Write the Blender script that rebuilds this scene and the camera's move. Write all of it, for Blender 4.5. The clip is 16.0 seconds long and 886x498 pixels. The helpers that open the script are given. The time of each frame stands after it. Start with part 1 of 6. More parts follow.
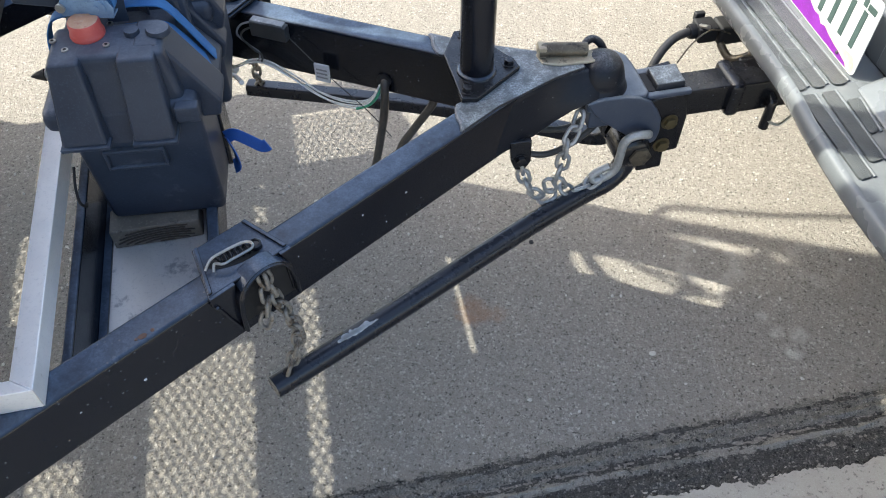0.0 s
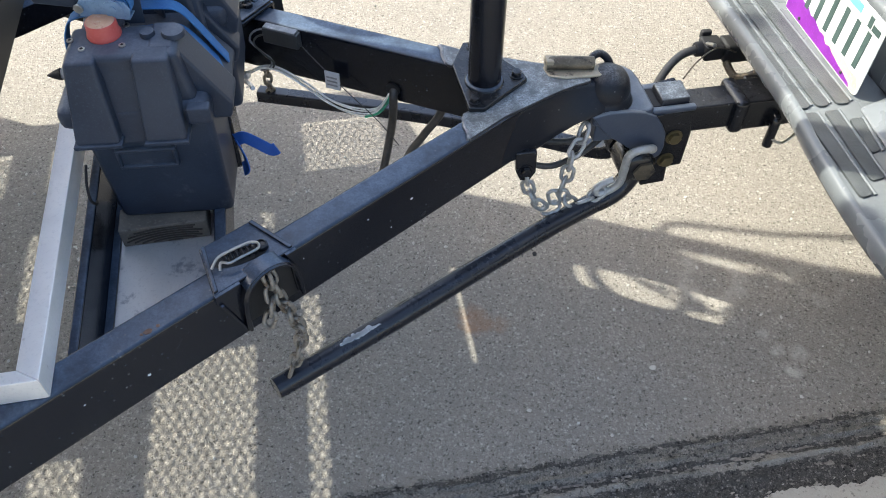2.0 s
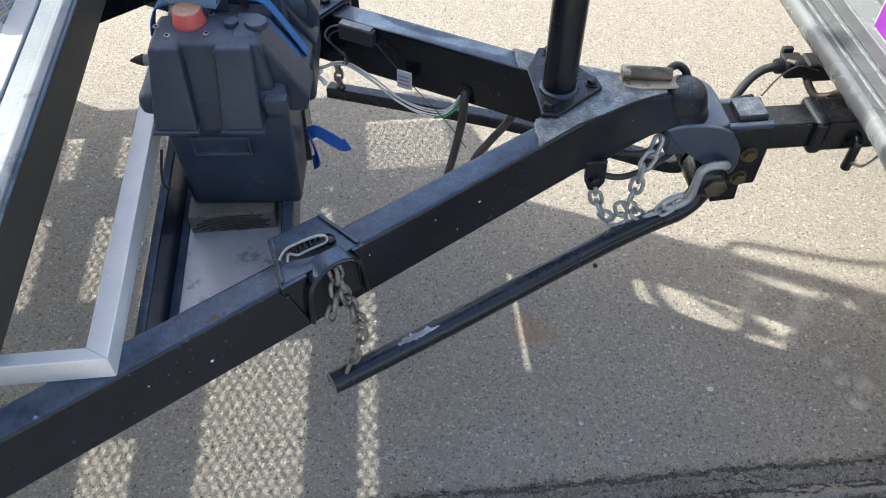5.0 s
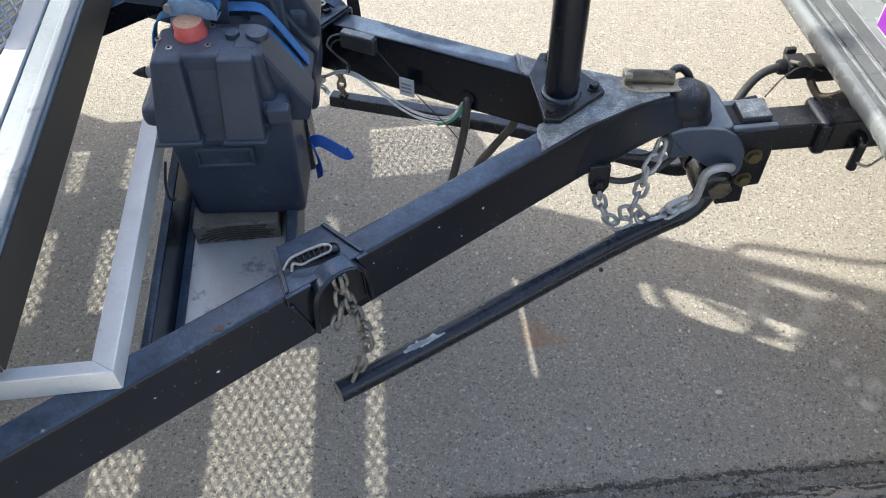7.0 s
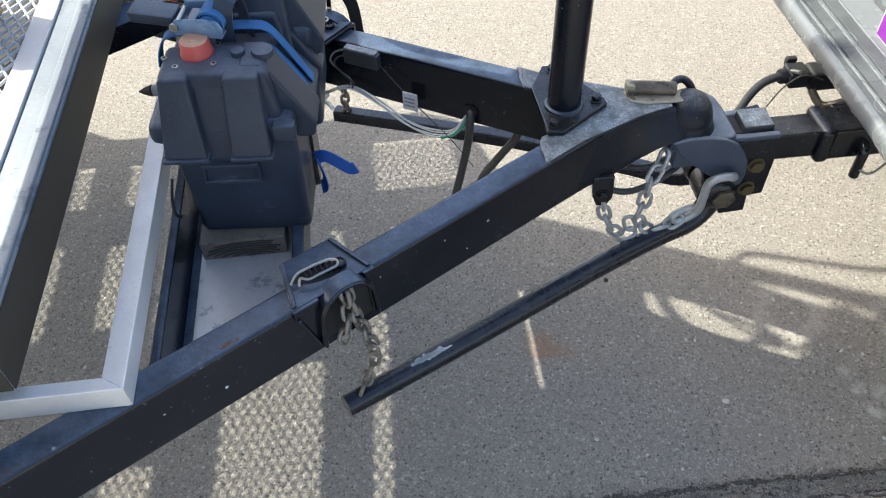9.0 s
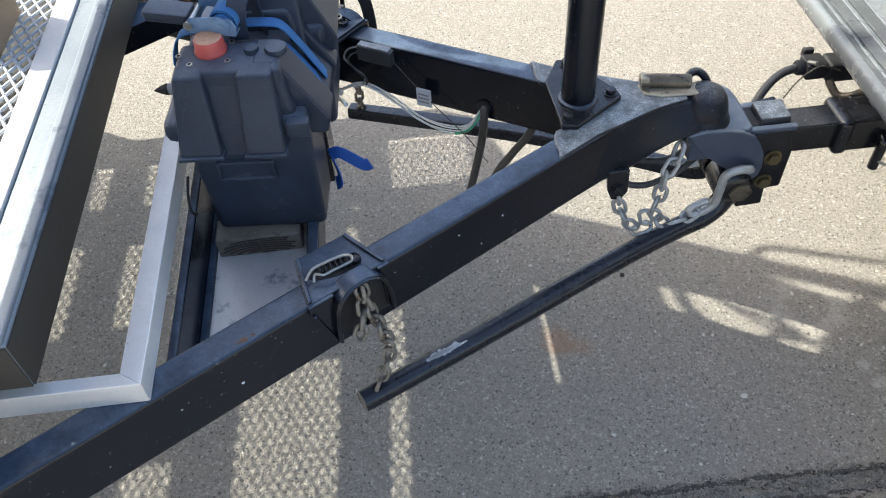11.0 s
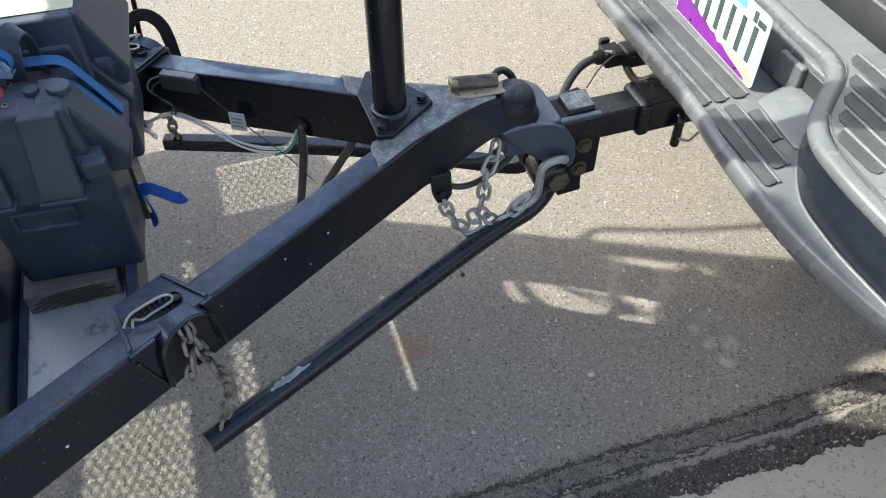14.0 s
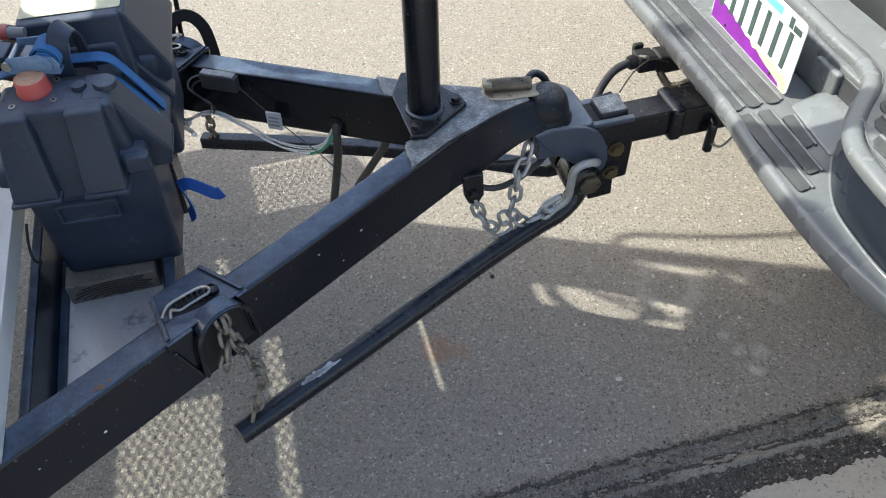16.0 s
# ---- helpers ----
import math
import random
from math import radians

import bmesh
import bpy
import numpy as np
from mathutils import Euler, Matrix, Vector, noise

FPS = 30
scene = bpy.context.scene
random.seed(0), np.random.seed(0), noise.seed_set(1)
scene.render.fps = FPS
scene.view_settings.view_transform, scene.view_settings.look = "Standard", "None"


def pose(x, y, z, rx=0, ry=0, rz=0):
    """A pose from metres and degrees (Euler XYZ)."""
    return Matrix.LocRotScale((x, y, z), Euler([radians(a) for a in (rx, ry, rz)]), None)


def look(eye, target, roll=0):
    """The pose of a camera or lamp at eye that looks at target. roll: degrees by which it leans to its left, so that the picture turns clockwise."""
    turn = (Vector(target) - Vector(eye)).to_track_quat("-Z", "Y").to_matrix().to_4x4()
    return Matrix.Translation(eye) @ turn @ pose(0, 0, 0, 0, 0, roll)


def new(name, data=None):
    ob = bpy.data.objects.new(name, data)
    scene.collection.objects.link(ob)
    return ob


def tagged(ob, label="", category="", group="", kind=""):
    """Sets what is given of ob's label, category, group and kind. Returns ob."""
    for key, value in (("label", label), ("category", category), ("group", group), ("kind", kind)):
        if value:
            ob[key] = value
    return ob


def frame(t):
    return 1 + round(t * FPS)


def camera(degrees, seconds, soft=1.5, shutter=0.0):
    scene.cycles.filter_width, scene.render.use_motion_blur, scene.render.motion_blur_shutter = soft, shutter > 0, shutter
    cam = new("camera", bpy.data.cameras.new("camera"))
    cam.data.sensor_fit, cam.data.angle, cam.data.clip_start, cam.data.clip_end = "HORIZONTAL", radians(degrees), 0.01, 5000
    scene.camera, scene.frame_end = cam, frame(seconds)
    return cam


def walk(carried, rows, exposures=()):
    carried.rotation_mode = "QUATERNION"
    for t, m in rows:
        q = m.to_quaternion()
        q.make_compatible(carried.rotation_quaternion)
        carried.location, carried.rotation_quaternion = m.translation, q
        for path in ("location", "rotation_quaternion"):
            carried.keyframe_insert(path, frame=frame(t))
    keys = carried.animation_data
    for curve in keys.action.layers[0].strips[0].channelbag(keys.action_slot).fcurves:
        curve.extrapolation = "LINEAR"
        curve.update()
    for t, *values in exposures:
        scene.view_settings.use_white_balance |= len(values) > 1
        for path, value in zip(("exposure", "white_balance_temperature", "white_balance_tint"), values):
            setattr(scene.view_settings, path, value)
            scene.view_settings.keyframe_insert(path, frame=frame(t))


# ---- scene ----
from mathutils import geometry

cam = camera(57.4, 16.0, soft=1.0)
ROWS = [
    (0, -0.2149, -0.9747, 1.3838, -11.80, -50.78, -0.36),
    (0.5, -0.2223, -0.9804, 1.3868, -11.21, -50.52, -1.43),
    (1, -0.2343, -0.9864, 1.3804, -11.10, -50.05, 1.39),
    (1.5, -0.2253, -0.9834, 1.3829, -11.03, -49.81, 1.13),
    (2, -0.2164, -0.9948, 1.3854, -11.21, -49.62, 0.70),
    (2.5, -0.2253, -0.9888, 1.3813, -11.61, -49.34, 1.86),
    (3, -0.2314, -0.9729, 1.3744, -9.27, -49.13, 1.41),
    (3.5, -0.2366, -0.9767, 1.3730, -7.06, -49.28, 0.23),
    (6, -0.2445, -0.9889, 1.3767, -6.11, -49.10, 0.33),
    (6.5, -0.2445, -0.9873, 1.3758, -5.91, -48.94, -0.09),
    (7, -0.2393, -0.9854, 1.3763, -5.47, -48.85, -1.07),
    (7.5, -0.2375, -0.9878, 1.3779, -5.45, -48.54, -1.41),
    (8, -0.2396, -0.9909, 1.3800, -5.57, -48.34, -1.48),
    (8.5, -0.2428, -0.9891, 1.3803, -5.59, -48.19, -1.48),
    (9, -0.2435, -0.9871, 1.3820, -5.20, -48.03, -2.03),
    (11.5, -0.2371, -0.9918, 1.3758, -3.07, -48.07, -4.15),
    (12, -0.2180, -0.9809, 1.3677, -4.34, -47.95, -5.81),
    (12.5, -0.1925, -0.9842, 1.3690, -14.61, -48.34, -1.64),
    (13, -0.1854, -0.9919, 1.3755, -17.74, -48.12, -0.91),
    (13.5, -0.1881, -0.9908, 1.3765, -18.05, -48.04, -0.57),
    (14, -0.1899, -0.9908, 1.3764, -17.80, -47.79, -0.51),
    (14.5, -0.1954, -0.9947, 1.3778, -17.39, -47.71, -0.25),
    (15, -0.1997, -0.9942, 1.3752, -16.34, -47.56, -0.37),
    (15.5, -0.2075, -0.9977, 1.3758, -14.60, -47.37, -0.90),
    (16, -0.2006, -1.0059, 1.3789, -14.95, -47.27, -1.49),
]


SCALE = 1.20          # metres to each unit of length below


def cam_pose(x, y, z, yaw, pitch, roll):
    return pose(x * SCALE, y * SCALE, z * SCALE, 90 + pitch, 0, yaw) @ pose(0, 0, 0, 0, 0, roll)


walk(cam, [(r[0], cam_pose(*r[1:])) for r in ROWS], exposures=[(0.0, 1.74, 6500, 5), (3.5, 1.72, 6500, 5), (9.0, 1.70, 6500, 5), (12.0, 1.68, 6500, 5), (13.2, 1.53, 6500, 5), (16.0, 1.44, 6500, 5)])

# ---- light: clear sky, one low sun behind the trailer ----
SUN_EL, SUN_GO = 43.0, -26.0          # height of the sun; heading in which its light travels
world = bpy.data.worlds.new("sky")
scene.world = world
world.use_nodes = True
wn = world.node_tree.nodes
sky = wn.new("ShaderNodeTexSky")
sky.sky_type, sky.sun_disc = "NISHITA", False
sky.sun_elevation = radians(SUN_EL)
sky.air_density, sky.dust_density, sky.ozone_density = 0.8, 3.2, 0.8
sky.sun_rotation = radians(90 - (SUN_GO + 180))
world.node_tree.links.new(sky.outputs[0], wn["Background"].inputs[0])
wn["Background"].inputs[1].default_value = 0.148
sun_data = bpy.data.lights.new("sun", "SUN")
sun_data.energy, sun_data.angle, sun_data.color = 3.1, radians(0.53), (1.0, 0.965, 0.872)
sun = new("sun", sun_data)
go = Vector((math.cos(radians(SUN_EL)) * math.cos(radians(SUN_GO)), math.cos(radians(SUN_EL)) * math.sin(radians(SUN_GO)), -math.sin(radians(SUN_EL))))
sun.matrix_world = look(Vector((0, 0, 3)) - go * 6, (0, 0, 3))


# ---- materials ----
def material(name, base, rough=0.5, metal=0.0, tint=None, mix=0.5, scale=30.0, fine=250.0, bump=0.1, depth=0.001, stain=None, stain_scale=6.0, stain_at=0.6, dust_sheen=None, spread=0.08, gloss=0.5, film=0.35, crisp=0.0, flecks=0.0):
    """A painted, moulded or bare surface: two scales of variation, stains, dust or painted sky sheen on upward faces,
    fine relief.
    """
    m = bpy.data.materials.new(name)
    m.use_nodes = True
    n, l = m.node_tree.nodes, m.node_tree.links
    b = n["Principled BSDF"]
    b.inputs["Metallic"].default_value = metal
    b.inputs["Specular IOR Level"].default_value = gloss
    co = n.new("ShaderNodeTexCoord").outputs["Object"]

    def noise_at(s, detail=4.0, rough_=0.6):
        t = n.new("ShaderNodeTexNoise")
        t.inputs["Scale"].default_value, t.inputs["Detail"].default_value, t.inputs["Roughness"].default_value = s, detail, rough_
        l.new(co, t.inputs["Vector"])
        return t.outputs[0]

    def ramp(v, a, c):
        r = n.new("ShaderNodeMapRange")
        r.inputs[1].default_value, r.inputs[2].default_value = a, c
        l.new(v, r.inputs[0])
        return r.outputs[0]

    def blend(f, a, c):
        x = n.new("ShaderNodeMix")
        x.data_type = "RGBA"
        l.new(f, x.inputs[0])
        for s, v in ((6, a), (7, c)):
            if isinstance(v, tuple):
                x.inputs[s].default_value = (*v, 1)
            else:
                l.new(v, x.inputs[s])
        return x.outputs[2]

    big, small = noise_at(scale), noise_at(fine, 2.0)
    tint = tint or tuple(min(1, c * 1.5 + 0.01) for c in base)
    col = blend(ramp(big, 0.35, 0.65 + (1 - mix) * 0.6), base, tint)
    col = blend(ramp(small, 0.55, 0.8), col, tint)
    if stain:
        col = blend(ramp(noise_at(stain_scale, 8.0, 0.7), stain_at, stain_at + 0.07), col, stain)
    if dust_sheen:
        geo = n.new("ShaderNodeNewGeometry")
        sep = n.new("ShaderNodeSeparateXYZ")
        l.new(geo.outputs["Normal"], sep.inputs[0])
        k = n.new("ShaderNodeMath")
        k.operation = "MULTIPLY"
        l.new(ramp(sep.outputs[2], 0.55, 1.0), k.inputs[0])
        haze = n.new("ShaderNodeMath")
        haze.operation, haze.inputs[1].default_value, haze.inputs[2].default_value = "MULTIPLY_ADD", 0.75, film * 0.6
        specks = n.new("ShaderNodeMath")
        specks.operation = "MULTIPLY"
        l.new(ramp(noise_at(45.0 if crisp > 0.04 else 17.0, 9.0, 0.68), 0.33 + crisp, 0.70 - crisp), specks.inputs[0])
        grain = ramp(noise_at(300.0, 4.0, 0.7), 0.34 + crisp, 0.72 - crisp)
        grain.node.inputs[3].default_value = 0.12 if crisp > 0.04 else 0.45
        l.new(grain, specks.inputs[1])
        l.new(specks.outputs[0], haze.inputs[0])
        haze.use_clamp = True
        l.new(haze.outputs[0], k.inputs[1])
        col = blend(k.outputs[0], col, dust_sheen)
    if flecks:
        # dried splashes: sparse pale dots of uneven size, in loose swarms
        dots = n.new("ShaderNodeTexVoronoi")
        dots.inputs["Scale"].default_value = 240.0
        l.new(co, dots.inputs["Vector"])
        pick = n.new("ShaderNodeSeparateColor")
        l.new(dots.outputs["Color"], pick.inputs[0])
        size = n.new("ShaderNodeMath")
        size.operation = "MULTIPLY"
        l.new(ramp(pick.outputs[0], 1.0 - flecks, 1.0), size.inputs[0])
        l.new(ramp(dots.outputs["Distance"], 0.42, 0.15), size.inputs[1])
        swarm = n.new("ShaderNodeMath")
        swarm.operation = "MULTIPLY"
        l.new(size.outputs[0], swarm.inputs[0])
        l.new(ramp(noise_at(11.0, 5.0, 0.7), 0.42, 0.62), swarm.inputs[1])
        col = blend(swarm.outputs[0], col, (0.17, 0.18, 0.185))
    l.new(col, b.inputs["Base Color"])
    r = n.new("ShaderNodeMapRange")
    r.inputs[3].default_value, r.inputs[4].default_value = rough - spread, rough + spread
    l.new(big, r.inputs[0])
    l.new(r.outputs[0], b.inputs["Roughness"])
    if bump:
        bp = n.new("ShaderNodeBump")
        bp.inputs["Strength"].default_value, bp.inputs["Distance"].default_value = bump, depth
        l.new(small, bp.inputs["Height"])
        l.new(bp.outputs[0], b.inputs["Normal"])
    return m


def plain(name, base, rough=0.4, metal=0.0):
    return material(name, base, rough, metal, bump=0.05)


# bluish top tone: some dust, mostly the sky's reflection painted in
FRAME = material("black_frame_paint", (0.0050, 0.0062, 0.0105), 0.24, tint=(0.0085, 0.0102, 0.0155), scale=22, bump=0.2, depth=0.0005, dust_sheen=(0.115, 0.158, 0.230), stain=(0.014, 0.016, 0.021), stain_scale=30, stain_at=0.68, gloss=0.42, film=0.5, crisp=0.03, flecks=0.06)
TOPDUST = material("dusty_coupler_paint", (0.016, 0.018, 0.024), 0.36, tint=(0.045, 0.048, 0.055), scale=60, fine=500, bump=0.5, depth=0.0008, dust_sheen=(0.55, 0.61, 0.64), stain=(0.015, 0.016, 0.018), stain_scale=40, stain_at=0.62, film=0.22, crisp=0.05, flecks=0.08)
BARPAINT = material("glossy_black_bar_paint", (0.005, 0.006, 0.011), 0.28, tint=(0.010, 0.012, 0.019), scale=30, bump=0.3, depth=0.0006, dust_sheen=(0.045, 0.052, 0.070), stain=(0.02, 0.022, 0.028), stain_scale=26, stain_at=0.66, film=0.3)
RATCHET = material("pale_blue_ratchet_steel", (0.22, 0.34, 0.50), 0.45, 0.3, tint=(0.12, 0.20, 0.33), scale=60, bump=0.2, stain=(0.08, 0.11, 0.17), stain_scale=40, stain_at=0.6)
COUPLER = material("dusty_black_casting", (0.008, 0.010, 0.016), 0.38, tint=(0.012, 0.0135, 0.018), scale=45, bump=0.5, depth=0.0009, dust_sheen=(0.20, 0.215, 0.24), stain=(0.024, 0.025, 0.03), stain_scale=30, stain_at=0.66, film=0.15, crisp=0.06, flecks=0.05, gloss=0.25)
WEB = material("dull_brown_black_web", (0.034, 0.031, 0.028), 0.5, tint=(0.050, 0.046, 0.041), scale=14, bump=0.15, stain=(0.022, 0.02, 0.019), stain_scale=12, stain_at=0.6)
IRON = material("black_forged_iron", (0.005, 0.0056, 0.008), 0.25, tint=(0.010, 0.011, 0.014), scale=40, bump=0.35, depth=0.0006, dust_sheen=(0.07, 0.073, 0.080), stain=(0.020, 0.018, 0.016), stain_scale=25, stain_at=0.72, gloss=0.5, film=0.0, flecks=0.05)
BLUEGREY = material("blue_grey_steel_paint", (0.038, 0.050, 0.078), 0.36, tint=(0.060, 0.074, 0.10), scale=25, bump=0.15, dust_sheen=(0.20, 0.225, 0.255), film=0.5)
WELD = material("pale_dusty_weld", (0.16, 0.17, 0.185), 0.6, tint=(0.34, 0.35, 0.36), scale=70, bump=0.5, depth=0.001)
WORN = material("worn_bronze_steel", (0.085, 0.070, 0.050), 0.42, 0.45, tint=(0.20, 0.17, 0.125), scale=35, bump=0.3, stain=(0.04, 0.035, 0.03), stain_scale=40, stain_at=0.55)
BRONZE = material("pale_worn_bronze", (0.30, 0.26, 0.19), 0.45, 0.35, tint=(0.42, 0.38, 0.29), scale=30, bump=0.3, stain=(0.10, 0.085, 0.065), stain_scale=45, stain_at=0.55)
CHROME = material("zinc_plated_steel", (0.55, 0.54, 0.5), 0.32, 0.9, tint=(0.36, 0.34, 0.3), scale=60, bump=0.1)
BRASS = material("yellow_zinc_bolt", (0.115, 0.088, 0.04), 0.42, 0.5, tint=(0.08, 0.064, 0.036), scale=60, bump=0.2)
GALV = material("galvanised_chain", (0.42, 0.425, 0.42), 0.45, 0.5, tint=(0.25, 0.25, 0.245), scale=80, bump=0.3, stain=(0.16, 0.145, 0.12), stain_scale=50, stain_at=0.62)
DULLCHAIN = material("dull_grey_chain", (0.26, 0.24, 0.21), 0.55, 0.5, tint=(0.13, 0.115, 0.10), scale=80, bump=0.4, stain=(0.10, 0.07, 0.045), stain_scale=60, stain_at=0.55)
ALU = material("brushed_aluminium", (0.95, 0.945, 0.93), 0.36, 0.5, tint=(0.80, 0.80, 0.80), scale=18, bump=0.1, stain=(0.60, 0.585, 0.56), stain_scale=16, stain_at=0.62)
PLATE = material("dull_aluminium_plate", (0.90, 0.895, 0.88), 0.40, 0.5, tint=(0.70, 0.70, 0.70), scale=9, bump=0.2, stain=(0.44, 0.45, 0.475), stain_scale=18, stain_at=0.57)
BOXPLASTIC = material("black_battery_box_plastic", (0.022, 0.030, 0.049), 0.46, tint=(0.043, 0.056, 0.081), scale=14, fine=420, bump=0.3, depth=0.0006, dust_sheen=(0.155, 0.18, 0.225), stain=(0.064, 0.074, 0.095), stain_scale=17, stain_at=0.60, film=0.5, crisp=0.03, gloss=0.35)
RED = material("faded_red_plastic", (0.52, 0.07, 0.06), 0.42, tint=(0.60, 0.14, 0.12), scale=30, bump=0.05, dust_sheen=(0.70, 0.42, 0.32), film=0.5)
BLUE = material("blue_webbing", (0.028, 0.125, 0.33), 0.75, tint=(0.055, 0.20, 0.43), scale=40, fine=700, bump=0.5, depth=0.0008)
# same webbing again, with the loose end's shade put into the colour
SHADED_BLUE = material("blue_strap_shaded", (0.024, 0.095, 0.36), 0.6, tint=(0.04, 0.14, 0.45), scale=40, fine=700, bump=0.5, depth=0.0008)
WOOD = material("weathered_wood_block", (0.16, 0.14, 0.115), 0.8, tint=(0.30, 0.265, 0.22), scale=18, bump=0.5, depth=0.001, stain=(0.07, 0.06, 0.05), stain_scale=22, stain_at=0.58)
FADED = material("bleached_orange_plastic", (0.62, 0.33, 0.20), 0.5, tint=(0.72, 0.50, 0.34), scale=60, bump=0.05, stain=(0.50, 0.13, 0.09), stain_scale=45, stain_at=0.60)
CREAM = material("faded_cream_label", (0.72, 0.66, 0.42), 0.6, tint=(0.78, 0.73, 0.54), scale=30, bump=0.05, stain=(0.55, 0.50, 0.30), stain_scale=30, stain_at=0.62)
PLY = material("weathered_plywood", (0.30, 0.20, 0.12), 0.8, tint=(0.40, 0.28, 0.17), scale=12, bump=0.3)
CABLE = material("black_cable_jacket", (0.026, 0.026, 0.027), 0.45, tint=(0.075, 0.072, 0.068), scale=60, bump=0.2, dust_sheen=(0.12, 0.115, 0.10))
WHITEWIRE = plain("white_wire", (0.72, 0.72, 0.68), 0.45)
GREENWIRE = plain("green_wire", (0.06, 0.36, 0.22), 0.45)
GREYPLASTIC = plain("grey_plastic", (0.22, 0.22, 0.23), 0.45)
CLEAR = plain("pale_plastic_tag", (0.50, 0.51, 0.52), 0.3)
BUMPER = material("grey_bumper_plastic", (0.108, 0.116, 0.122), 0.27, tint=(0.140, 0.148, 0.152), scale=9, fine=500, bump=0.05, dust_sheen=(0.19, 0.205, 0.21), stain=(0.07, 0.077, 0.082), stain_scale=16, stain_at=0.66, gloss=0.5, film=0.40)
PAD = material("textured_step_pad", (0.036, 0.041, 0.042), 0.42, tint=(0.075, 0.082, 0.080), scale=60, fine=480, bump=1.0, depth=0.003, dust_sheen=(0.14, 0.148, 0.15), stain=(0.03, 0.033, 0.036), stain_scale=35, stain_at=0.62, film=0.1)
DARKTRIM = material("dark_bumper_trim", (0.03, 0.032, 0.036), 0.4, tint=(0.05, 0.052, 0.056), scale=20, bump=0.1, dust_sheen=(0.08, 0.08, 0.078))
BODYGREY = material("grey_truck_paint", (0.20, 0.205, 0.20), 0.22, tint=(0.24, 0.245, 0.24), scale=8, bump=0.0, dust_sheen=(0.30, 0.295, 0.28))
TRUCKBLACK = material("dark_truck_paint", (0.012, 0.015, 0.022), 0.18, tint=(0.018, 0.021, 0.029), scale=8, bump=0.0, gloss=0.3)
WHITEPLATE = material("white_plate_enamel", (0.56, 0.575, 0.56), 0.35, tint=(0.51, 0.525, 0.51), scale=30, bump=0.03)
PURPLE = plain("purple_plate_print", (0.15, 0.014, 0.22), 0.4)
PEACH = plain("peach_plate_print", (0.58, 0.42, 0.27), 0.4)
DARKPRINT = plain("dark_green_print", (0.035, 0.060, 0.055), 0.4)
TEAL = plain("teal_print", (0.10, 0.45, 0.42), 0.4)
WHITESTEEL = material("white_painted_steel", (0.48, 0.49, 0.50), 0.45, tint=(0.40, 0.41, 0.42), scale=12, bump=0.1, stain=(0.30, 0.30, 0.31), stain_scale=14, stain_at=0.66)
RAILPAINT = material("pale_blue_grey_rail_paint", (0.20, 0.225, 0.25), 0.42, 0.2, tint=(0.29, 0.315, 0.34), scale=9, bump=0.15, stain=(0.13, 0.15, 0.18), stain_scale=16, stain_at=0.56)


